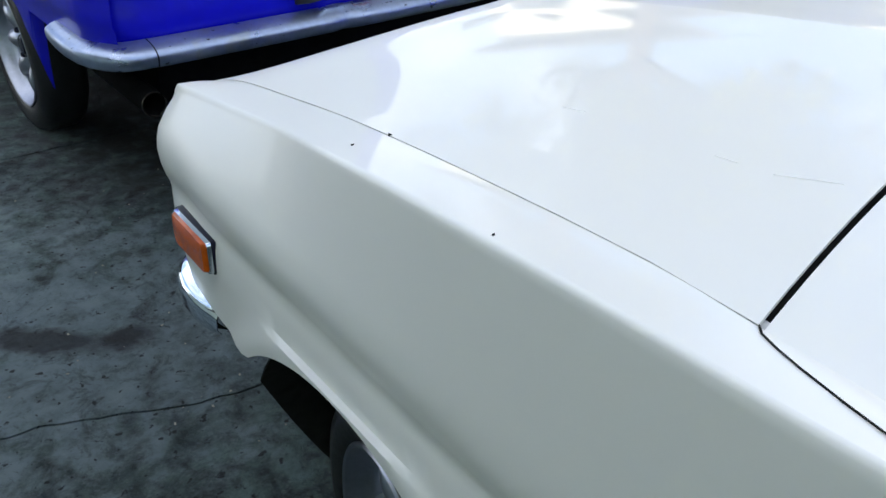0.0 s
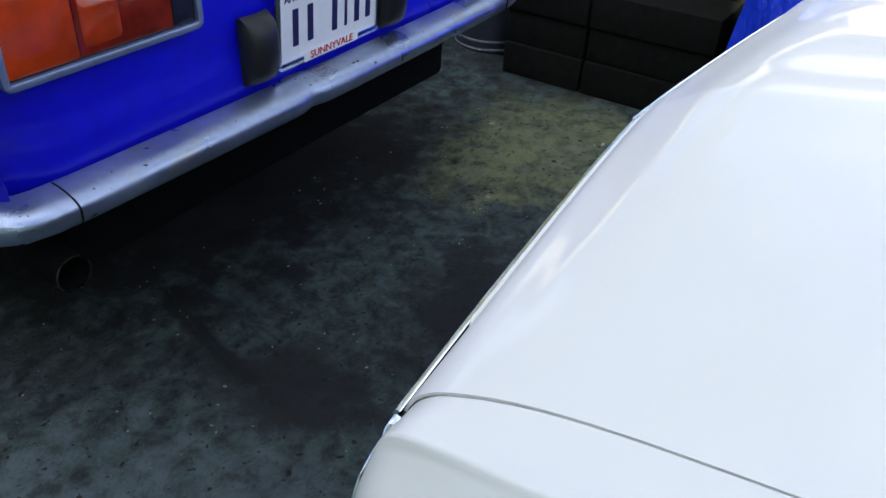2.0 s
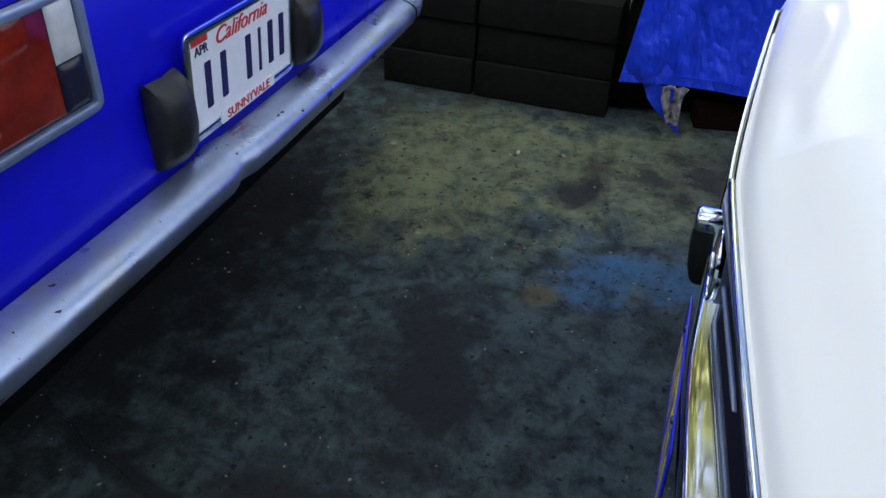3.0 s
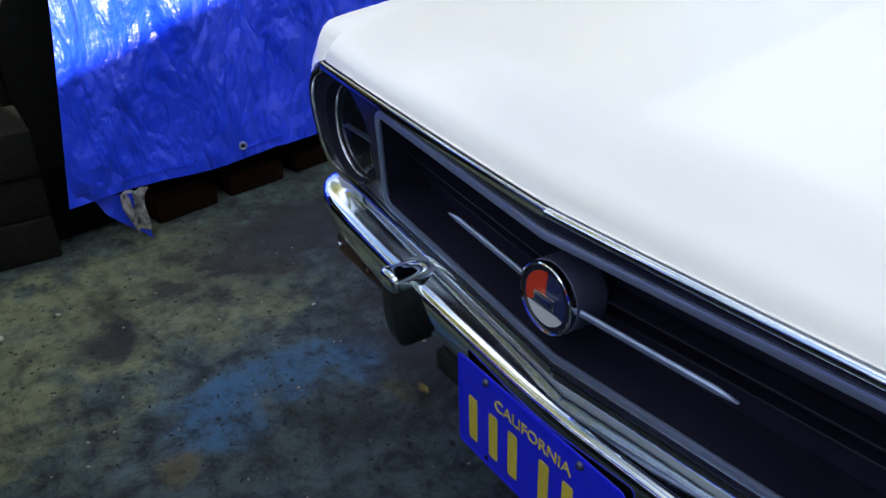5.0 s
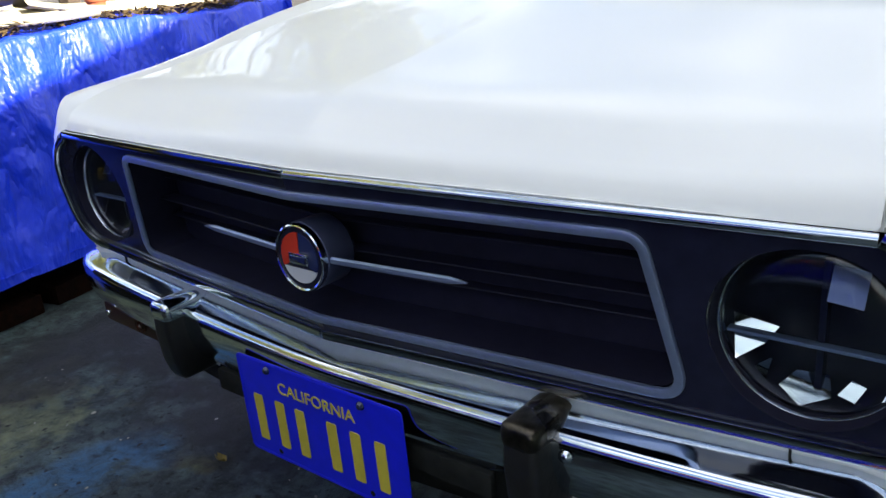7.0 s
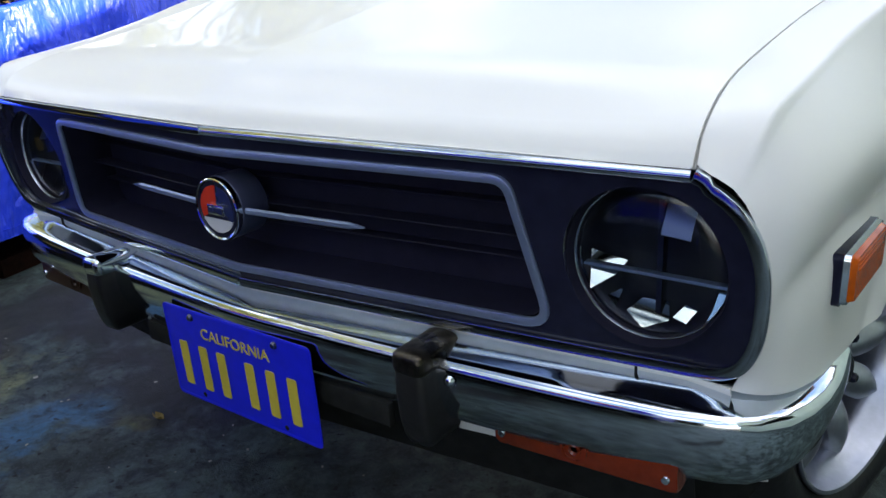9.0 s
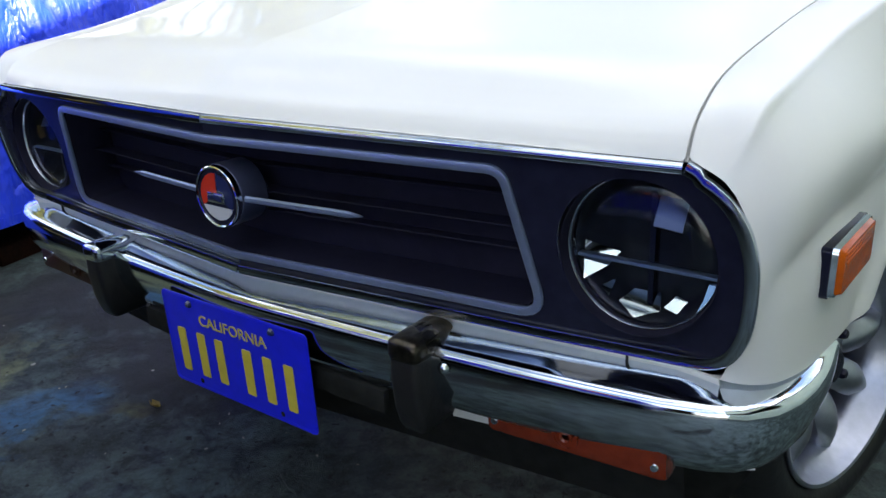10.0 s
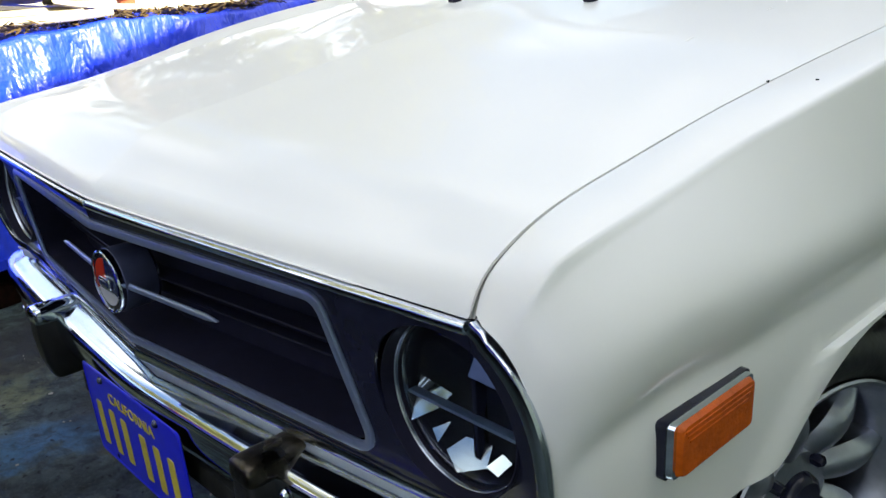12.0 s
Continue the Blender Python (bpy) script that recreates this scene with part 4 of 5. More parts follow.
tilt = Matrix.Translation((PX, .004, (PT + PB) / 2)) @ Matrix.Rotation(radians(-1.5), 4, "X")
ring = rounded([(-.1525, -.076), (.1525, -.076), (.1525, .076), (-.1525, .076)], .009, 4)


def slab_of(ring, m, depth, bm=None):
    """A flat plate from a 2D outline (x to the viewer's left, z up), depth thick towards +y."""
    bm = bm or bmesh.new()
    a = [bm.verts.new(m @ Vector((x, 0, z))) for x, z in ring]
    b = [bm.verts.new(m @ Vector((x, depth, z))) for x, z in ring]
    bm.faces.new(a)
    bm.faces.new(b[::-1])
    for i in range(len(ring)):
        bm.faces.new((a[i - 1], a[i], b[i], b[i - 1]))
    return bm


plate = part("front_plate", slab_of(ring, tilt, .0015), plate_blue, coupe, "blue number plate with yellow characters")
# Added dark sheet that hides the blue back from the bumper's reflection.
part("plate_mask", slab_of([(x * .995, z * .99) for x, z in ring], tilt @ Matrix.Translation((0, -.0012, 0)), .0010), under_black, plate, "dark sheet added to keep the plate's blue out of the chrome")
FACE = tilt @ Matrix.Translation((0, .0018, 0)) @ Matrix.Rotation(radians(180), 4, "Z") @ Matrix.Rotation(radians(90), 4, "X")
part("state_name", text_mesh("CALIFORNIA", .0165, FACE @ Matrix.Translation((0, .042, 0)), squeeze=1.05), plate_yellow, plate, "yellow state name")
for cx in (-.118, -.074, -.034, .026, .068, .110):
    part("character_bar", slab_of(rounded([(-cx - .009, -.052), (-cx + .009, -.052), (-cx + .009, .020), (-cx - .009, .020)], .003, 2), tilt @ Matrix.Translation((0, .0016, 0)), .0009), plate_yellow, plate, "plain yellow bar")
rimring = rounded([(-.149, -.0725), (.149, -.0725), (.149, .0725), (-.149, .0725)], .008, 4)
part("plate_rim", sweep([tilt @ Vector((x, .0015, z)) for x, z in rimring], [(-.0012, -.0008), (.0012, -.0008), (.0012, .0008), (-.0012, .0008)], closed=True, up=Vector((0, 1, 0))), plate_blue, plate)
for x in (.0895, -.0855):
    part("plate_bolt", lathe([(0, .0045), (.0035, .0042), (.0055, .002), (.006, 0)], tilt @ Matrix.Translation((x, .0015, .0635)) @ AHEAD, seg=14), emblem_blue, plate)
    part("plate_slot", lathe([(0, .0006), (.0035, .0004), (.004, 0)], tilt @ Matrix.Translation((x, .0015, -.0635)) @ AHEAD, seg=12), under_black, plate)
part("plate_bracket", box(0, -.022, .372, .50, .012, .034, bev=.004), under_black, coupe, "dark metal bracket behind the plate")


# ---- wheels ----
def wheel(parent, cx, cy, cz, s, tyre_r, rim_r, hub_mat, spokes=8, label="", spin=0.0, steer=0.0):
    """An alloy wheel; s: the side it looks to (-1: minus x)."""
    m = Matrix.Translation((cx, cy, cz)) @ Matrix.Rotation(radians(steer), 4, "Z") @ Matrix.Rotation(radians(90 * s), 4, "Y") @ Matrix.Rotation(radians(spin), 4, "Z")
    k = rim_r / .182
    rim = part("wheel", lathe([(.176 * k, .058), (.1815 * k, .066), (.1825 * k, .070), (.180 * k, .073), (.175 * k, .071), (.171 * k, .060), (.167 * k, .044), (.160 * k, .034), (.156 * k, .015), (.152 * k, -.04), (.150 * k, -.07), (.176 * k, -.08)], m, seg=64), hub_mat, parent, label)
    g = tyre_r - rim_r
    part("tyre", lathe([(rim_r - .008, .055), (rim_r + .004, .068), (rim_r + g * .35, .078), (rim_r + g * .65, .074), (rim_r + g * .88, .060), (tyre_r, .040), (tyre_r, -.04), (rim_r + g * .88, -.06), (rim_r + g * .5, -.078), (rim_r - .008, -.07)], m, seg=64), rubber, rim, "black rubber tyre")
    part("brake_disc", lathe([(0, -.045), (.155 * k, -.045), (.155 * k, -.055), (0, -.055)], m, seg=40), under_black, rim)
    part("hub", lathe([(.034, .026), (.060 * k, .022), (.066 * k, .010), (.066 * k, -.03), (0, -.03)], m, seg=40), hub_mat, rim)
    part("hub_cap", lathe([(0, .043), (.026, .042), (.033, .036), (.036, .024), (.036, 0)], m, seg=32), satin_black, rim, "black hub cap")
    for j in range(spokes):
        r = m @ Matrix.Rotation(2 * math.pi * j / spokes, 4, "Z")
        rows = []
        for u in range(9):
            t = u / 8
            rad = lerp(.052, .163, t) * k
            w = (.013 + .015 * math.sin(math.pi * min(1, .15 + t * .95)) ** .8) * k
            h = .022 + .016 * math.sin(math.pi * t) + .012 * t
            rows.append([r @ Vector((rad, q * w, h - .016 * abs(q) ** 2.2)) for q in (-1, -.8, -.5, -.2, 0, .2, .5, .8, 1)])
            rows[-1] = [r @ Vector((rad, -w * .9, h - .045))] + rows[-1] + [r @ Vector((rad, w * .9, h - .045))]
        part("spoke", sheet(rows), hub_mat, rim, "rounded alloy spoke")
    for j in range(4):
        a = 2 * math.pi * (j + .5) / 4
        q = m @ Matrix.Translation((.0535 * k * math.cos(a), .0535 * k * math.sin(a), .018))
        part("lug_nut", lathe([(0, .022), (.006, .022), (.009, .018), (.0095, 0)], q, seg=6), satin_black if s < 0 else chrome, rim, "dark lug nut")
    return rim


for s in (-1, 1):
    wheel(coupe, s * .618, -.625, .265, s, .265, .188, alloy, 8, "silver eight-spoke alloy wheel turned to one side", 12, -15)
    wheel(coupe, s * .592, -2.87, .262, s, .262, .182, alloy, 8, "silver eight-spoke alloy wheel", 30)


# ---- the blue saloon parked ahead, its tail towards the coupe ----
BX, BY = .266, .755
saloon = thing("car", BX, 2.6, 0, "glossy blue vintage saloon with chrome rear bumper", "car")
B_ARCH = ((1.66, .27), (4.08, .27))


def blue_bottom(y):
    z = .25 if y > 1.27 else .50
    for cy, cz in B_ARCH:
        if abs(y - cy) < .31:
            z = max(z, cz + math.sqrt(.31 ** 2 - (y - cy) ** 2))
    return z


def blue_side(y, zt):
    """Half width and height down the side."""
    tuck = .05 * max(0, 1 - (y - BY) / .12) ** 2
    pts = [(.690, zt + .004), (.735, zt), (.752, zt - .012), (.760, zt - .05), (.768, .70), (.772, .60), (.774, .58), (.768, .565), (.768, .50)]
    zb = blue_bottom(y)
    pts += [(lerp(.768, .735, u ** 2), lerp(.50, zb, u)) for u in (.2, .4, .6, .8, .92, 1)]
    return [(x - tuck, z) for x, z in pts]


for s in (-1, 1):
    ys, y = [], BY
    while y < 4.85:
        ys.append(y)
        near = min(abs(abs(y - cy) - .31) for cy, cz in B_ARCH)
        y += .01 if near < .03 or y < BY + .1 else .05
    rows = [[(BX + s * x, y, z) for x, z in blue_side(y, .862 if y < 3.4 else .862 - .04 * (y - 3.4))] for y in ys]
    shell("body_side", sheet(rows), blue_paint, saloon, (s, 0, .2), .002, "blue body side with wheel arches", 50)

# rear panel
rows = []
for z, dy in ((.497, .03), (.505, .012), (.52, .006), (.56, .004), (.60, .006), (.612, .010), (.64, .012), (.70, .012), (.76, .014), (.83, .020), (.855, .028)):
    rows.append([(BX + c * .712, BY + dy + .035 * max(0, abs(c) - .9) / .1, z) for c in [i / 16 for i in range(-16, 17)]])
shell("rear_panel", sheet(rows), blue_paint, saloon, (0, -1, 0), .003, "blue rear panel", 50)
rows = [[(BX + c * .69, y, .864 + .012 * (1 - c * c) + .01 * u) for c in [i / 8 for i in range(-8, 9)]] for u, y in ((0, BY + .030), (.05, BY + .04), (.3, 1.0), (.6, 1.25), (1, 1.62))]
shell("trunk_lid", sheet(rows), blue_paint, saloon, (0, 0, 1), .003, "blue boot lid")
part("lid_gap", box(BX, BY + .024, .861, 1.36, .006, .004), under_black, saloon)
rows = [[(BX + c * .69, y, z + .012 * (1 - c * c)) for c in [i / 8 for i in range(-8, 9)]] for y, z in ((3.35, .875), (3.9, .86), (4.5, .83), (4.85, .80))]
shell("hood", sheet(rows), blue_paint, saloon, (0, 0, 1), .003)
rows = [[(BX + c * lerp(.70, .73, z), 4.86, z) for c in (-1, -.5, 0, .5, 1)] for z in (.30, .5, .7, .80)]
shell("nose_panel", sheet(rows), blue_paint, saloon, (0, 1, 0), .003)
rows = [[(BX + c * .56, y, z + .02 * (1 - c * c)) for c in [i / 8 for i in range(-8, 9)]] for y, z in ((1.95, 1.36), (2.2, 1.385), (2.6, 1.39), (2.9, 1.365))]
shell("roof", sheet(rows), blue_paint, saloon, (0, 0, 1), .02)
for s in (-1, 1):
    for nm, pts, w in (("rear_pillar", [(.67, 1.60, .865), (.57, 1.95, 1.36)], .05), ("door_pillar", [(.70, 2.5, .86), (.57, 2.47, 1.38)], .025), ("windscreen_pillar", [(.67, 3.38, .87), (.565, 2.92, 1.365)], .022)):
        part(nm, sweep([(BX + s * x, y, z) for x, y, z in pts], [(-.014, -w), (.014, -w), (.014, w), (-.014, w)], up=Vector((s, 0, .2))), blue_paint, saloon)
for nm, a, b, c, d, wy in (("rear_window", (-.64, 1.62, .885), (.64, 1.62, .885), (.53, 1.94, 1.35), (-.53, 1.94, 1.35), (0, -1, .6)), ("windscreen", (-.65, 3.37, .88), (.65, 3.37, .88), (.54, 2.91, 1.355), (-.54, 2.91, 1.355), (0, 1, .6))):
    a, b, c, d = (Vector(v) + Vector((BX, 0, 0)) for v in (a, b, c, d))
    rows = [[lerp(lerp(a, b, u), lerp(d, c, u), v) + Vector(wy) * .05 * 4 * u * (1 - u) for u in [i / 10 for i in range(11)]] for v in [j / 6 for j in range(7)]]
    shell(nm, sheet(rows), tinted_glass, saloon, wy, .004)
for s in (-1, 1):
    a, b, c, d = (Vector((BX + s * x, y, z)) for x, y, z in ((.695, 1.75, .87), (.695, 3.3, .87), (.575, 2.9, 1.36), (.575, 2.0, 1.36)))
    rows = [[lerp(lerp(a, b, u), lerp(d, c, u), v) for u in [i / 6 for i in range(7)]] for v in [j / 4 for j in range(5)]]
    shell("side_window", sheet(rows), tinted_glass, saloon, (s, 0, .2), .004)
# Underside set near black so its colour carries the shade.
part("underbody", box(BX, 2.8, .46, 1.20, 3.9, .34, bev=.02), shade_black, saloon, "dark underside")
part("cabin_floor", box(BX, 2.5, .72, 1.30, 1.6, .2, bev=.02), under_black, saloon)

hazy_chrome = material("hazy_chrome", (0.36, 0.42, 0.56), 0.33, 0.92, vary=0.14, grain=60, big=9, rvary=0.5, bump=0.03)


def add_pits_and_reflection(m):
    """Rust pits, and yellow patches painted in for a reflection in the plating."""
    n, l = m.node_tree.nodes, m.node_tree.links
    p = n["Principled BSDF"]
    c = n.new("ShaderNodeTexCoord")
    src = p.inputs["Base Color"].links[0].from_socket
    # Dark rust pits first, then the painted yellow reflection.
    for scale, lo, hi, col in ((70, .69, .73, (.03, .025, .02)), (4.5, .60, .72, (.42, .39, .16))):
        t = n.new("ShaderNodeTexNoise")
        t.inputs["Scale"].default_value, t.inputs["Detail"].default_value = scale, 3
        l.new(c.outputs["Object"], t.inputs["Vector"])
        r = n.new("ShaderNodeMapRange")
        r.inputs["From Min"].default_value, r.inputs["From Max"].default_value = lo, hi
        l.new(t.outputs["Fac"], r.inputs["Value"])
        x = n.new("ShaderNodeMix")
        x.data_type = "RGBA"
        l.new(r.outputs["Result"], x.inputs["Factor"])
        l.new(src, x.inputs["A"])
        x.inputs["B"].default_value = (*col, 1)
        src = x.outputs["Result"]
    l.new(src, p.inputs["Base Color"])


add_pits_and_reflection(hazy_chrome)
# rear bumper, with seams near its ends and a dent
BB = [(-.800, 1.02), (-.806, .95), (-.806, .88), (-.800, .82), (-.788, .775), (-.765, .735), (-.735, .709), (-.69, .697), (-.62, .692), (-.40, .688), (-.2, .686), (-.16, .686), (-.14, .690), (-.125, .695), (-.11, .692), (-.09, .687), (0, .685)]
bpath = [(BX + x, y, .514) for x, y in BB] + [(BX - x, y if not -.17 < x < -.05 else .686, .514) for x, y in reversed(BB[:-1])]
BPROF = [(-.062, .0265), (-.045, .0245), (-.028, .0205), (-.014, .0150), (-.005, .0090), (-.0010, .004), (0, -.003), (-.0008, -.015), (-.004, -.024), (-.014, -.029), (-.034, -.031),
         (-.034, -.028), (-.016, -.0255), (-.0085, -.021), (-.0058, -.014), (-.0050, -.003), (-.007, .004), (-.016, .0105), (-.030, .016), (-.062, .021)]
rbump = part("rear_bumper", sweep(bpath, BPROF), hazy_chrome, saloon, "dented, hazy chrome rear bumper with scuffs", sharp=50)
for x in (-.650, .650):
    seam = [(u * 1.0, v) for u, v in BPROF[:11]]
    part("bumper_seam", sweep([(BX + x - .0012, .6925, .514), (BX + x + .0012, .6925, .514)], [(u + (.0009 if i < 11 else 0), v + (.0006 if i < 11 else 0)) for i, (u, v) in enumerate(BPROF)]), under_black, rbump)
for x, y in ((.506, .700), (-.48, .715), (-.655, .715), (-.67, .722), (-.64, .726)):
    part("bumper_bolt", lathe([(0, .003), (.004, .002), (.006, 0)], Matrix.Translation((BX + x, y, .5275 if y > .71 else .505)) @ Matrix.Rotation(radians(30 if y > .71 else 80), 4, "X"), seg=12), under_black, rbump)
for s in (-1, 1):
    rows = []
    for z, dep in ((.556, .004), (.562, .020), (.58, .030), (.61, .034), (.645, .033), (.668, .026), (.680, .010), (.684, 0)):
        cx = BX + s * .205
        rows.append([(cx - .036, BY + .005, z), (cx - .034, BY - dep * .8, z), (cx - .026, BY - dep, z), (cx, BY - dep - .004, z), (cx + .026, BY - dep, z), (cx + .034, BY - dep * .8, z), (cx + .036, BY + .005, z)])
    part("plate_guard", sheet(rows), rubber, saloon, "black rubber block beside the plate", sharp=60)

# tail lamps
for s in (-1, 1):
    x0, x1 = (.332, .682)
    outl = rounded([(x0, .700), (x1, .700), (x1, .842), (x0, .842)], .010, 3)
    m = Matrix.Translation((BX, BY + .006, 0))
    lampb = part("tail_light", slab_of([(s * x, z) for x, z in outl], m @ Matrix.Translation((0, -.008, 0)), .02), satin_black, saloon, "rectangular tail light with red and amber lenses")
    part("bezel", sweep([m @ Vector((s * x, -.012, z)) for x, z in outl], rounded([(-.006, -.005), (.006, -.005), (.006, .007), (-.006, .007)], .003, 2), closed=True, up=Vector((0, 1, 0))), aluminium, lampb, "dull silver bezel")

    def lens(name, xa, xb, za, zb, mat, label, bulge=.004):
        bm = bmesh.new()
        rws = []
        for j in range(7):
            v = j / 6
            rws.append([(BX + s * lerp(xa, xb, u), BY - .004 - bulge * (1 - (2 * u - 1) ** 6) * (1 - (2 * v - 1) ** 6) - .0003 * (i % 2), lerp(za, zb, v)) for i, u in enumerate([k / 14 for k in range(15)])])
        part(name, sheet(rws, bm), mat, lampb, label, sharp=70)

    lens("lens", .560, .676, .710, .836, orange_lens, "orange turn lens")
    lens("lens", .385, .558, .710, .836, red_lens, "red brake lens")
    lens("lens", .480, .552, .718, .800, orange_lens, "brighter reflector panel", .007)
    lens("lens", .339, .383, .768, .836, clear_lens, "ribbed clear reversing lens")
    lens("lens", .339, .383, .710, .766, satin_black, "black lens corner")

# rear plate
m = Matrix.Translation((BX + .004, BY - .004, .640)) @ Matrix.Rotation(radians(180), 4, "Z") @ Matrix.Rotation(radians(-3), 4, "X")
rplate = part("rear_plate", slab_of(ring, m, .0015), plate_white, saloon, "white number plate in a bright frame")
rring = rounded([(-.155, -.078), (.155, -.078), (.155, .078), (-.155, .078)], .010, 4)
part("plate_frame", sweep([m @ Vector((x, .002, z)) for x, z in rring], rounded([(-.007, -.003), (.007, -.003), (.007, .003), (-.007, .003)], .002, 2), closed=True, up=Vector((0, 1, 0))), chrome, rplate, "chrome plate frame")
part("frame_band", slab_of(rounded([(-.085, -.0845), (.085, -.0845), (.085, -.064), (-.085, -.064)], .003, 2), m @ Matrix.Translation((0, .004, 0)), .0016), plate_white, rplate)
RF = m @ Matrix.Translation((0, .0062, 0)) @ Matrix.Rotation(radians(180), 4, "Z") @ Matrix.Rotation(radians(90), 4, "X")
part("frame_lettering", text_mesh("SUNNYVALE", .0145, RF @ Matrix.Translation((0, -.0742, 0)), squeeze=1.15), ink_red, rplate, "red town name on the frame")
part("state_name", text_mesh("California", .024, RF @ Matrix.Translation((-.004, .054, -.004)), squeeze=1.15, shear=.35), ink_red, rplate, "red script state name")
part("month_sticker", text_mesh("APR", .014, RF @ Matrix.Translation((-.118, .050, -.004)), squeeze=.95), ink_blue, rplate)
part("sticker", slab_of([(.10, .060), (.142, .060), (.142, .072), (.10, .072)], m @ Matrix.Translation((0, .0016, 0)), .0008), ink_red, rplate, "red registration sticker")
for cx in (-.105, -.062, .012, .048, .084, .122):
    w = .008 if cx != .048 else .004
    part("character_bar", slab_of(rounded([(-cx - w, -.045), (-cx + w, -.045), (-cx + w, .028), (-cx - w, .028)], .002, 2), m @ Matrix.Translation((0, .0016, 0)), .0009), ink_blue, rplate, "plain dark bar")

PIPE = Matrix.Translation((-.395, .735, .385)) @ AHEAD
pipe = part("exhaust_pipe", lathe([(.0305, .002), (.032, .004), (.032, .34), (.026, .34), (.026, .05), (.0275, .003)], PIPE, seg=28), shade_black, saloon, "near-black exhaust pipe under the bumper")
part("pipe_rim", lathe([(.0285, .000), (.0315, -.001), (.0320, .002), (.0285, .003)], PIPE, seg=36, closed=True), worn_chrome, pipe, "dull worn rim of the exhaust")
for s in (-1, 1):
    wheel(saloon, BX + s * .675, 1.66, .275, s, .275, .19, alloy, 8, "silver alloy wheel of the blue car", 5)
    wheel(saloon, BX + s * .62, 4.08, .285, s, .285, .19, alloy, 8, "silver alloy wheel of the blue car", 25)


# ---- ground ----
bm = bmesh.new()
bmesh.ops.create_grid(bm, x_segments=2, y_segments=2, size=300, matrix=Matrix.Translation((0, 0, -.045)))
tagged(finish("ground", bm, soil, None), "bare brown soil", "ground", kind="structure")
drive = thing("pavement", 0, 0, 0, "old dark stained concrete drive with cracks", "pavement", kind="structure")
rng = random.Random(5)


def jagged(pts, amp, n=5):
    """A ragged line through the points."""
    for _ in range(n):
        outp = []
        for a, b in zip(pts, pts[1:]):
            ln = math.dist(a, b)
            k = amp * ln
            outp += [a, ((a[0] + b[0]) / 2 + rng.uniform(-k, k), (a[1] + b[1]) / 2 + rng.uniform(-k, k))]
        pts = outp + [pts[-1]]
        amp *= .9
    return pts


def shifted(line, dx, dy, fade):
    return [(x + dx * fade(x, y), y + dy * fade(x, y)) for x, y in line]


X0, X1 = -2.9, 2.16
low = jagged([(X0, .60), (-1.7, .50), (-.98, .262), (-.83, .215), (-.55, .098), (-.20, .02), (.3, -.25), (X1, -.9)], .07)
high = jagged([(X0, 1.62), (-1.2, 1.52), (-.64, 1.473), (-.47, 1.462), (0, 1.45), (.8, 1.52), (X1, 1.60)], .05)
iu = min(range(len(high)), key=lambda i: abs(high[i][0] - .02))
il = min(range(len(low)), key=lambda i: abs(low[i][0] + .17))
cross = jagged([high[iu], (-.066, .934), (-.152, .725), (-.162, .586), (-.14, .3), low[il]], .10, 4)
w1 = lambda x, y: max(0, min(1, (.25 - x) / .5))
pieces = []
A = shifted(low, 0, -.0030, w1)
pieces.append([(X0, -7.5), (X1, -7.5)] + A[::-1])
B = shifted(low, 0, .0030, w1)
C = shifted(high, 0, -.004, lambda x, y: 1)
cl = shifted(cross, -.0006, 0, lambda x, y: 1)
cr = shifted(cross, .0006, 0, lambda x, y: 1)
pieces.append(B[:il] + cl[::-1][1:-1] + C[:iu][::-1])
pieces.append(B[il + 1:] + C[iu + 1:][::-1] + cr[1:-1])
D = shifted(high, 0, .004, lambda x, y: 1)
pieces.append(D + [(X1, 6.5), (X0, 6.5)])
for ring2 in pieces:
    bm = bmesh.new()
    top = [bm.verts.new((x, y, 0)) for x, y in ring2]
    bot = [bm.verts.new((x, y, -.04)) for x, y in ring2]
    es = [bm.edges.new((top[i - 1], top[i])) for i in range(len(top))]
    bmesh.ops.triangle_fill(bm, edges=es, use_beauty=True)
    for i in range(len(top)):
        bm.faces.new((top[i - 1], top[i], bot[i], bot[i - 1]))
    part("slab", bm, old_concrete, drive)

# grit and crumbs on the concrete
bm = bmesh.new()
for x, y, r in [(.787, .632, .006), (1.202, .86, .008), (1.291, .502, .008), (1.27, .52, .005), (1.323, .372, .006), (-.18, .68, .004), (1.02, -.157, .005)] + [(rng.uniform(-1.3, 1.5), rng.uniform(-.3, 1.2), rng.uniform(.0012, .0035)) for _ in range(240)]:
    q = bmesh.ops.create_icosphere(bm, subdivisions=1, radius=r, matrix=Matrix.Translation((x, y, r * .3)) @ Matrix.Rotation(rng.uniform(0, 6), 4, "Z") @ Matrix.Diagonal((1.4, .8, .5, 1)))
tagged(finish("grit", bm, material("grit_pale", (.42, .41, .33), .8, vary=.4, grain=5), None), "pale grit and crumbs scattered on the concrete", "grit", kind="stuff")

# ---- the tarp-covered stack beside the drive ----
def tarp_x(y):
    return 1.52 + .245 * (.27 - y)


stack = thing("crate", 2.1, -.7, 0, "dark timber crate under the tarp, low boards showing", "crate")
for k, z in enumerate((.06, .17)):
    a, b = Vector((tarp_x(.30) + .20, .30, z)), Vector((tarp_x(-1.95) + .20, -1.95, z))
    rot = Matrix.Rotation(math.atan2(b.y - a.y, b.x - a.x), 4, "Z")
    c = (a + b) / 2
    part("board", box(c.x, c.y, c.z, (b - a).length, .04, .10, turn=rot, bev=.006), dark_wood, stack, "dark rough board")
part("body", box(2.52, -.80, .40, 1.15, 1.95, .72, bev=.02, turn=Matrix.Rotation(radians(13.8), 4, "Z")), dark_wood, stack)
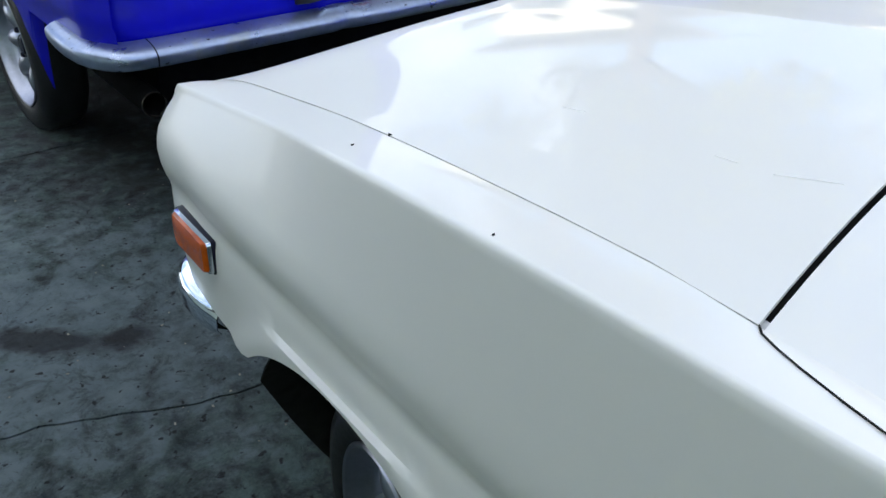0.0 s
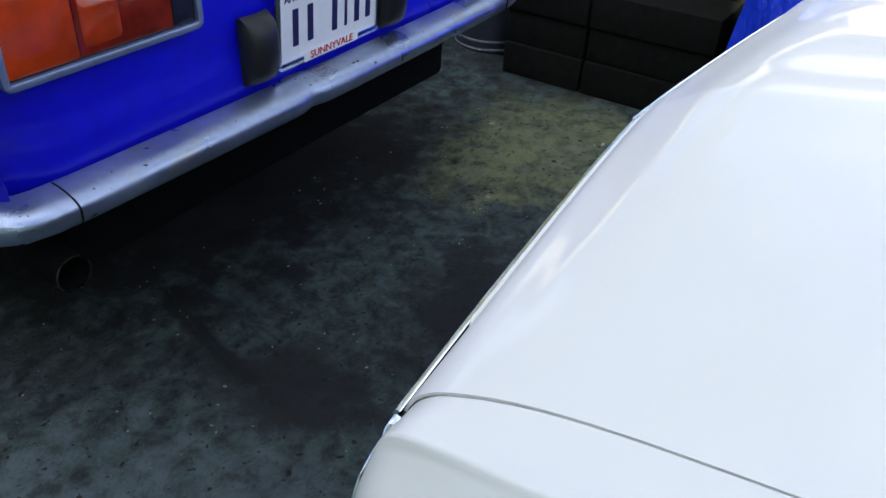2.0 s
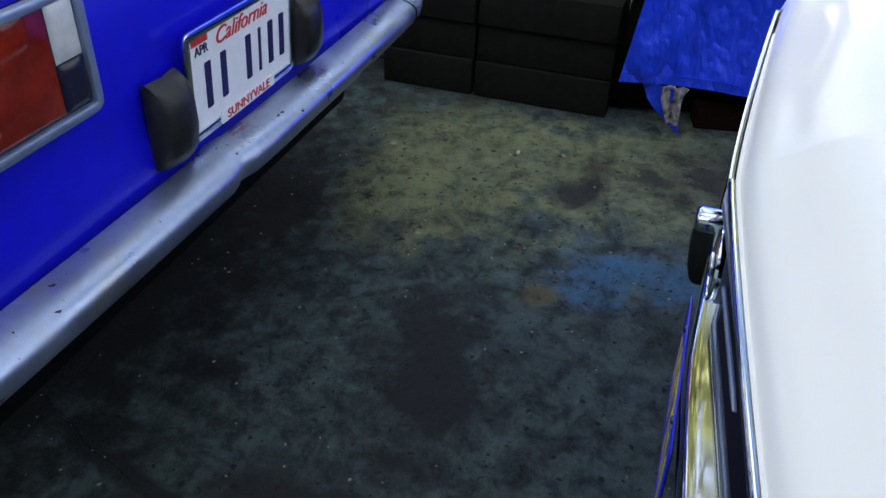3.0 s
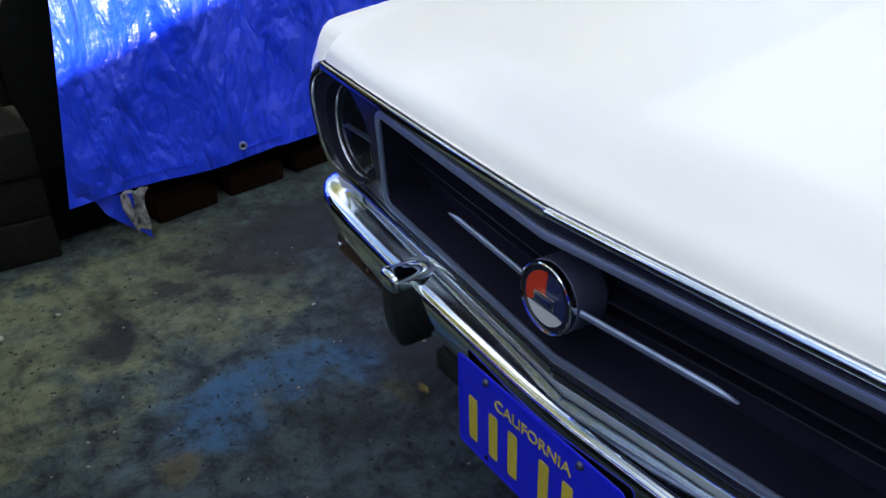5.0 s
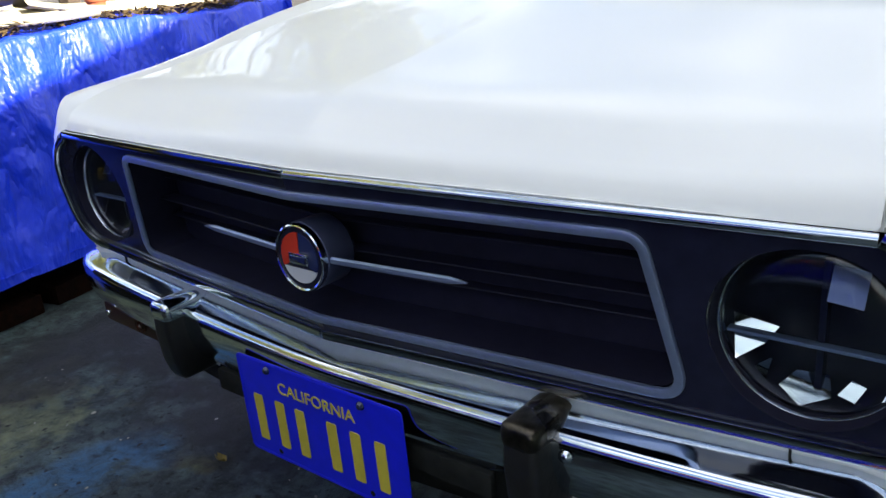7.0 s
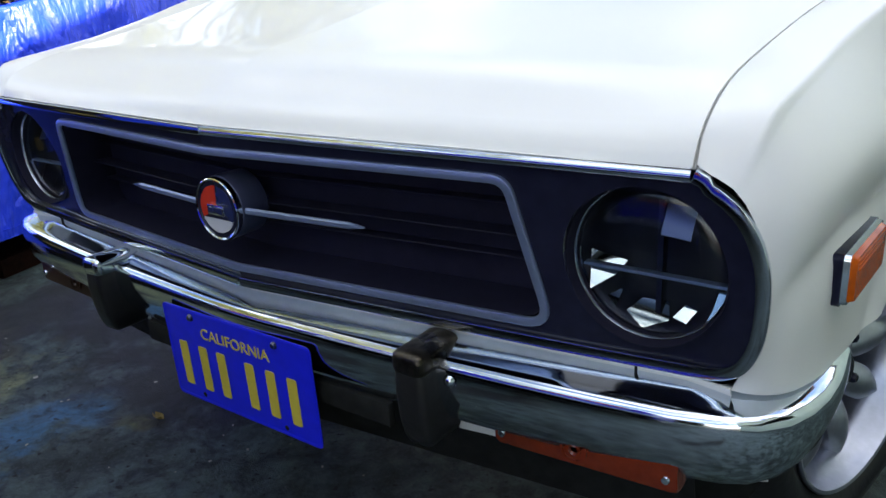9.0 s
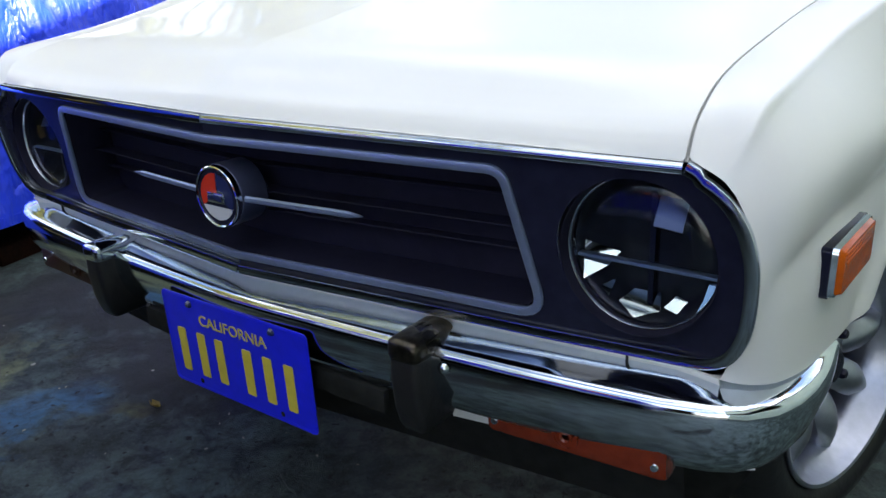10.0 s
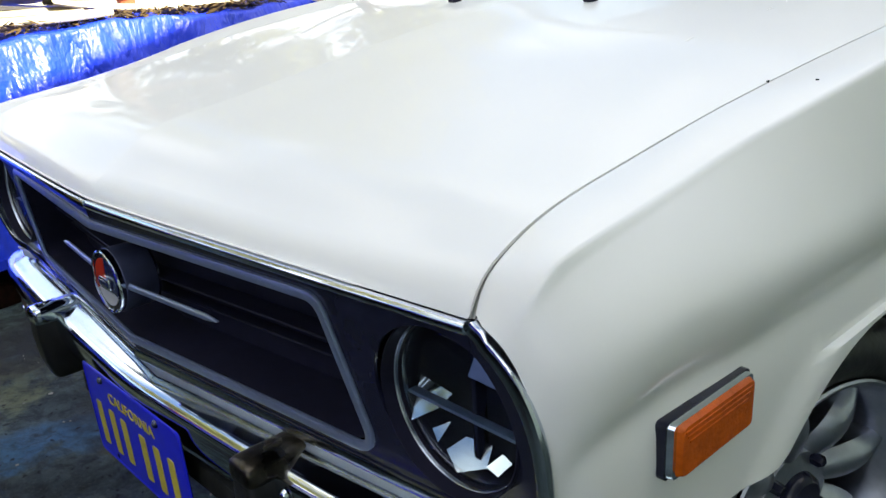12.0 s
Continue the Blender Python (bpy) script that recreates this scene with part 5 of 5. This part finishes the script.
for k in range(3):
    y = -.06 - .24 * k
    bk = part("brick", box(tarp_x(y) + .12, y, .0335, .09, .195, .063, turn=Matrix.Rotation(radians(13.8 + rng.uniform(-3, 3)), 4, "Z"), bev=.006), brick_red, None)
    tagged(bk, "dark red brick lying on the concrete, shade in its colour", "brick", "bricks under the tarp")


def tarp_sheet():
    """Front fall and top of the tarp, hung in soft vertical folds."""
    n_y, rows = 150, []
    ts = [j / 60 for j in range(61)]
    for i in range(n_y + 1):
        u = i / n_y
        y = lerp(.268, -1.83, u)
        row = []
        zb = .170 - .028 * min(1, max(0, (.2 - y) / .7)) + .006 * math.sin(y * 9)
        zt = .800 + .035 * min(1, (.27 - y) / 1.2) + .010 * math.sin(y * 7 + 1) + .006 * math.sin(y * 23)
        for t in ts:
            z = lerp(zb, zt, t)
            fold = .014 * math.sin(y * 17 + 1.1 * math.sin(z * 5)) + .010 * math.sin(y * 41 + 2 * z) * t + .018 * noise.noise(Vector((y * 6, z * 2.2, 3))) + .009 * noise.noise(Vector((y * 21, z * 6, 8))) * (.4 + t)
            fold += .020 * math.exp(-((y + .36) / .02) ** 2) * (1 - .4 * t) - .014 * math.exp(-((y - .05) / .025) ** 2)
            yy = y + (t - 0) * -.085 * (1 - u)
            lean = .03 * t + .035 * t ** 5
            row.append((tarp_x(y) + lean + fold * (.35 + .65 * (1 - abs(2 * t - 1) ** 3)), yy, z))
        x1, y1, z1 = row[-1]
        for k in range(1, 22):
            v = k / 21
            row.append((x1 + .02 + v * 1.05, y1 - .2 * v * .5, z1 + .012 * math.sin(min(1, v * 8) * 1.57) - .02 * v + .010 * noise.noise(Vector((y * 9, v * 14, 5)))))
        rows.append(row)
    return sheet(rows)


tarp = shell("tarpaulin", tarp_sheet(), blue_tarp, None, (-1, 0, .5), .0015, "", 80)
tagged(tarp, "creased shiny blue tarp draped over a stack, top in sun", "tarp")
for y in (-.244, -.95, -1.6):
    z = .189 if y > -.5 else .17
    m = Matrix.Translation((tarp_x(y) - .004, y, z)) @ Matrix.Rotation(radians(-90), 4, "Y") @ Matrix.Rotation(radians(-8), 4, "X")
    part("grommet", lathe([(.006, .002), (.008, .0045), (.0125, .0035), (.014, 0), (.0125, -.003), (.006, -.002)], m, seg=24, closed=True), aluminium, tarp, "metal grommet")
    part("grommet_hole", lathe([(0, .0015), (.0065, .0015), (.0065, -.001)], m, seg=16), under_black, tarp)
part("hem", sweep([(tarp_x(y) - .001 + .014 * math.sin(y * 17 + 1.1 * math.sin(.9)) * .35, y, .1755 - .028 * min(1, max(0, (.2 - y) / .7)) + .006 * math.sin(y * 9) + .025) for y in [lerp(.26, -1.8, i / 60) for i in range(61)]],
     [(-.0012, -.002), (.0012, -.002), (.0012, .002), (-.0012, .002)]), blue_tarp, tarp, "stitched hem")

# end of the tarp that falls at the far side
rows = []
for j in range(19):
    v = j / 18
    rows.append([(tarp_x(-1.83) + .03 + v * 1.0, -1.83 - .12 * t + .02 * math.sin(v * 30 + 3 * t), lerp(.84, .20, t) - .01 * v) for t in [k / 10 for k in range(11)]])
end_fall = shell("tarpaulin", sheet(rows), blue_tarp, None, (0, -1, .2), .0015, "", 80)
tagged(end_fall, "blue tarp hanging over the end of the stack", "tarp")

# rag and a twisted corner of tarp hanging out below
rows = []
for j in range(13):
    t = j / 12
    rows.append([(1.545 + .012 * math.sin(k * 1.7 + 4 * t), .101 + (k - 3) * .012 * (1 - .5 * t) + .006 * math.sin(5 * t + k), lerp(.172, .055, t)) for k in range(7)])
rag = shell("rag", sheet(rows), rag_white, None, (-1, 0, 0), .004, "", 80)
tagged(rag, "dirty white rag hanging below the tarp hem", "rag")
rows = []
for j in range(9):
    t = j / 8
    rows.append([(1.558 + .008 * math.sin(6 * v + 3 * t), lerp(.20, .09, v) - .02 * t, lerp(.165, lerp(.12, .012, v), t)) for v in [k / 8 for k in range(9)]])
flap = shell("tarpaulin", sheet(rows), blue_tarp, None, (-1, 0, 0), .0015, "", 80)
tagged(flap, "loose pointed corner of blue tarp touching the concrete", "tarp")

# things lying on the tarp
def chair_leg(pts, w0, w1):
    rows = []
    k = len(pts)
    for i, p in enumerate(pts):
        w = lerp(w0, w1, i / (k - 1))
        a, b = Vector(pts[max(0, i - 1)]), Vector(pts[min(k - 1, i + 1)])
        d = (b - a).normalized()
        sd = d.cross(Vector((0, 0, 1))).normalized()
        p = Vector(p)
        rows.append([p - sd * w, p - sd * w * .7 + Vector((0, 0, .014)), p + Vector((0, 0, .022)), p + sd * w * .7 + Vector((0, 0, .014)), p + sd * w, p + sd * w * .8 - Vector((0, 0, .006)), p - sd * w * .8 - Vector((0, 0, .006)), p - sd * w])
    return sheet(rows)


def arc3(a, b, c, n=14):
    a, b, c = Vector(a), Vector(b), Vector(c)
    return [a * (1 - t) ** 2 + b * 2 * t * (1 - t) + c * t * t for t in [i / n for i in range(n + 1)]]


for (ox, oy, turn) in ((0, 0, 0), (.30, -.70, 8)):
    ch = thing("garden_chair", 1.95 + ox, -.45 + oy, .84, "yellowed white plastic garden chair lying on the tarp", "chair", "chairs on the tarp")
    T = Matrix.Translation((1.95 + ox, -.45 + oy, .862)) @ Matrix.Rotation(radians(turn), 4, "Z")
    tr = lambda pts: [T @ Vector(p) for p in pts]
    part("leg", chair_leg(tr(arc3((-.02, .42, .045), (-.06, .10, -.03), (-.10, -.38, .005))), .055, .022), white_plastic, ch)
    part("leg", chair_leg(tr(arc3((.38, .42, .05), (.34, .10, .0), (.20, -.40, .01))), .055, .022), white_plastic, ch)
    part("seat", faced(sheet([[T @ Vector((lerp(-.02, .42, u), lerp(.38, .58, v), .05 + .03 * (2 * u - 1) ** 2 + .01 * v)) for u in [i / 10 for i in range(11)]] for v in [j / 8 for j in range(9)]]), (0, 0, 1)), white_plastic, ch, thick=.008)
    part("backrest", faced(sheet([[T @ Vector((lerp(.0, .40, u), .58 + .10 * v, .07 + .02 * v + .02 * math.sin(3.1 * u))) for u in [i / 10 for i in range(11)]] for v in [j / 8 for j in range(9)]]), (0, -1, 0)), white_plastic, ch, thick=.008)
    part("armrest", chair_leg(tr(arc3((-.03, .40, .07), (-.06, .50, .09), (.0, .62, .085))), .025, .025), white_plastic, ch)
    part("armrest", chair_leg(tr(arc3((.43, .40, .07), (.46, .50, .09), (.40, .62, .085))), .025, .025), white_plastic, ch)
bd = finish("board", box(1.86, -.18, .846, .12, .62, .024, turn=Matrix.Rotation(radians(10), 4, "Z"), bev=.003), old_board, None)
tagged(bd, "weathered ochre board lying on the tarp", "board")
pt = finish("plant_pot", lathe([(0, 0), (.027, 0), (.036, .060), (.040, .060), (.040, .071), (.034, .071), (.030, .02), (0, .02)], Matrix.Translation((2.30, -1.08, .838)), seg=28), material("terracotta", (.42, .10, .035), .8, vary=.2, bump=.1), None)
tagged(pt, "small orange terracotta pot among dry litter", "pot")
bm = bmesh.new()
for _ in range(2600):
    y = rng.uniform(-1.7, .12)
    x = tarp_x(y) + .10 + .62 * rng.random() ** 1.3
    m = Matrix.Translation((x, y, .838 + rng.uniform(0, .022))) @ Euler((rng.uniform(-.6, .6), rng.uniform(-.6, .6), rng.uniform(0, 6.3))).to_matrix().to_4x4()
    L, w = rng.uniform(.012, .045), rng.uniform(.004, .011)
    vs = [bm.verts.new(m @ Vector(p)) for p in ((-L, 0, 0), (0, -w, .003), (L, 0, 0), (0, w, .003))]
    bm.faces.new(vs)
tagged(finish("litter", bm, dry_leaf, None), "dry brown leaves and twigs lying on the tarp", "leaves", kind="stuff")

# pail in the dark, beyond the tarp
pail = thing("pail", 1.87, 1.26, 0, "grey metal pail with pale rings round its foot", "pail")
pm = Matrix.Translation((1.87, 1.26, 0))
part("body", lathe([(0, 0), (.135, 0), (.140, .004), (.150, .36), (.156, .365), (.156, .375), (.148, .375), (.136, .02), (0, .02)], pm, seg=48), pail_grey, pail)
for z in (.012, .045):
    part("ring", lathe([(.1365 + .028 * z, z - .006), (.1415 + .028 * z, z - .004), (.1415 + .028 * z, z + .004), (.1365 + .028 * z, z + .006)], pm, seg=48), pail_light, pail, "pale raised ring")
part("handle", tube([pm @ Vector((.152 * math.cos(a), .02 - .05 * math.sin(a), .35 - .16 * math.sin(a))) for a in [math.pi * k / 20 for k in range(21)]], .004), pail_light, pail)

# second tarp and a cushion far back
rows = [[(1.90 + .02 * math.sin(5 * u + 4 * v), lerp(.705, 1.25, u) , lerp(.325 + .12 * u, .85, v)) for u in [i / 12 for i in range(13)]] for v in [j / 10 for j in range(11)]]
t2 = shell("tarpaulin", sheet(rows), blue_tarp, None, (-1, 0, 0), .0015, "", 80)
tagged(t2, "blue tarp hanging against the dark wall", "tarp")
m = Matrix.Translation((1.893, .752, .352)) @ Matrix.Rotation(radians(-90), 4, "Y")
part("grommet", lathe([(.006, .002), (.008, .0045), (.0125, .0035), (.014, 0), (.0125, -.003), (.006, -.002)], m, seg=24, closed=True), aluminium, t2, "metal grommet")
sk = finish("sack", box(2.0, .58, .41, .10, .16, .10, bev=.03), material("yellow_sack", (.50, .36, .05), .7, grain=20, big=25, second=(.05, .04, .02), bump=.3), None)
tagged(sk, "crumpled yellow sack on a dark shelf", "sack")
sh = finish("shelf", box(2.05, .87, .345, .22, .76, .022, bev=.003), dark_wood, None)
tagged(sh, "dark timber shelf fixed to the board fence", "shelf")

# ---- walls that close the place ----
def wall(name, cx, cy, cz, sx, sy, sz, mat, label, cat="wall"):
    return tagged(finish(name, box(cx, cy, cz, sx, sy, sz), mat, None), label, cat, kind="structure")


# Near-black tones put the corner's shade into the blocks and the fence.
shade_timber = material("shade_timber", (0.013, 0.013, 0.011), .95, ior=1.12, vary=.3, bump=.1)
shade_boards = material("shade_boards", (0.013, 0.013, 0.011), .95, ior=1.12, vary=.3, bump=.1)
# Made-up blocks that fill the black shade beside the drive.
for k in range(3):
    for a, b in ((.30, .74), (.75, 1.06)):
        sl = finish("shade_block", box(1.74 + .012 * (k % 2), (a + b) / 2, .06 + .121 * k, .24, b - a, .12, bev=.008), shade_timber, None)
        tagged(sl, "black block added to fill the shaded corner beside the drive", "timber", "stacked sleepers")
shed = thing("wall_east", 2.22, 3.0, 0, "near-black board fence standing in for the unlit corner", "wall", kind="structure")
for k in range(33):
    part("plank", box(2.18 + rng.uniform(-.004, .004), .20 + .17 * k, .55 + rng.uniform(-.01, .01), .022, .165, 1.1, bev=.003), shade_boards, shed)
part("backing", box(2.215, 3.0, .54, .04, 5.5, 1.08), shade_boards, shed)
wall("wall_north", .3, 6.4, .9, 4.2, .12, 1.8, dark_wood, "dark timber wall across the end of the drive")
# Unseen house; its roof edge is placed to cast the tarp's shade line.
house = thing("house", -3.2, -2.5, 0, "unseen single-storey stucco house, placed to shade the drive", "house")
SL = .39
RY, RZ = -1.25, 3.46
rows = []


def rake(y):
    return RZ + SL * (RY - max(y, -3.0)) - .02 * max(0, -3.0 - y)


# Added block, out of view, that keeps sun off the corner beside the tarp.
part("sun_block", box(-4.75, 1.55, 2.95, 3.5, 4.2, 2.7), stucco, house, "unseen block added to keep sun off the corner")
part("sun_block_top", box(-4.75, 1.55, 4.34, 3.9, 4.6, .10), roofing, house)
ring3 = [(3.4, 0), (3.4, rake(3.4) - .16), (-3.0, rake(-3.0) - .16), (-9.5, rake(-9.5) - .16), (-9.5, 0)]
bm = bmesh.new()
fa = [bm.verts.new((-3.0, y, z)) for y, z in ring3]
fb = [bm.verts.new((-6.5, y, z)) for y, z in ring3]
bm.faces.new(fa)
bm.faces.new(fb[::-1])
for i in range(len(ring3)):
    bm.faces.new((fa[i - 1], fa[i], fb[i], fb[i - 1]))
part("wall", bm, stucco, house, "pale greenish stucco wall")
bm = bmesh.new()
for a, b in ((3.7, -3.0), (-3.0, -9.8)):
    za, zb = rake(a), rake(b)
    pts = [(-2.8, a, za), (-2.8, b, zb), (-6.7, b, zb), (-6.7, a, za)]
    t1 = [bm.verts.new(p) for p in pts]
    t0 = [bm.verts.new((x, y, z - .14)) for x, y, z in pts]
    bm.faces.new(t1)
    bm.faces.new(t0[::-1])
    for i in range(4):
        bm.faces.new((t1[i - 1], t1[i], t0[i], t0[i - 1]))
part("roof", bm, roofing, house, "dark low-pitched roof")

# garden trees beyond
def tree(x, y, h, seed, label):
    r = random.Random(seed)
    t = thing("tree", x, y, -.04, label, "tree", "garden trees")
    bm = bmesh.new()
    tips = []
    sweep_pts = [Vector((x + .15 * math.sin(k * .9 + seed), y + .12 * math.cos(k * 1.3 + seed), -.04 + h * .55 * k / 6)) for k in range(7)]

    def limb(p, q, r0, r1):
        d = (q - p)
        side = d.orthogonal().normalized()
        up = side.cross(d.normalized())
        vs = []
        for base, rad in ((p, r0), (q, r1)):
            vs.append([bm.verts.new(base + (side * math.cos(a) + up * math.sin(a)) * rad) for a in [2 * math.pi * j / 7 for j in range(7)]])
        for j in range(7):
            bm.faces.new((vs[0][j], vs[0][(j + 1) % 7], vs[1][(j + 1) % 7], vs[1][j]))

    for k in range(6):
        limb(sweep_pts[k], sweep_pts[k + 1], .16 * (1 - k / 8), .16 * (1 - (k + 1) / 8))
    for k in range(16):
        p = sweep_pts[r.randint(3, 6)]
        q = p + Vector((r.uniform(-1, 1), r.uniform(-1, 1), r.uniform(.2, 1.1))) * h * .24
        limb(p, q, .05, .02)
        tips.append(q)
        e = q + Vector((r.uniform(-1, 1), r.uniform(-1, 1), r.uniform(-.1, .8))) * h * .14
        limb(q, e, .02, .008)
        tips.append(e)
    part("trunk", bm, bark, t)
    bm = bmesh.new()
    clumps = [q + Vector((r.gauss(0, 1), r.gauss(0, 1), r.gauss(0, .8))) * h * .05 for q in tips for _ in range(4)]
    for _ in range(9000):
        c = r.choice(clumps) + Vector((r.gauss(0, 1), r.gauss(0, 1), r.gauss(0, .7))) * h * .026
        m = Matrix.Translation(c) @ Euler((r.uniform(0, 6), r.uniform(0, 6), r.uniform(0, 6))).to_matrix().to_4x4()
        L, w = r.uniform(.045, .10), r.uniform(.025, .05)
        bm.faces.new([bm.verts.new(m @ Vector(p)) for p in ((-L, 0, 0), (0, -w, .02), (L, 0, 0), (0, w, .02))])
    part("crown", bm, leaf_green, t, "loose green crown")


tree(6.5, -2.5, 6.5, 3, "green garden tree beyond the tarp-covered stack")
tree(3.9, 2.7, 7.0, 8, "green garden tree behind the board fence")
# Added tree, out of view, that blocks low sky mirrored in the bonnet.
tree(9.6, -4.7, 6.0, 21, "unseen green tree added to break up the sky's reflection")
tree(8.5, -7.0, 7.0, 12, "tall green garden tree at the back of the yard")
# House added out of view for pale reflections on the far fender.
cream_wall = material("cream_wall", (0.46, 0.41, 0.29), .85, vary=.08, grain=30, big=1.2, bump=.2)
neighbour = thing("house", 11.0, 6.0, -.04, "unseen pale cream house in full sun, added for its reflection", "house")
part("wall", box(12.0, 6.0, 1.35, 4.0, 11.0, 2.8), cream_wall, neighbour)
part("roof", box(12.0, 6.0, 2.83, 4.8, 11.8, .16), roofing, neighbour, "dark flat roof edge")
wall("wall_south", 0, -10.5, 1.0, 9.5, .15, 2.0, stucco, "low plain wall across the end of the drive")

# a dry leaf curled up on the concrete under the bumper
bm = sheet([[(.585 + .015 * u + .003 * v * v, -.200 + .009 * v * (1 - u * u * .7), .004 + .007 * v * v + .004 * u * u) for v in [k / 3 for k in range(-3, 4)]] for u in [k / 5 for k in range(-5, 6)]])
leaf = shell("leaf", bm, material("yellow_leaf", (.20, .15, .03), .6, vary=.4, grain=60), None, (0, 0, 1), .0008)
tagged(leaf, "curled dry yellow leaf lying on the concrete", "leaf")
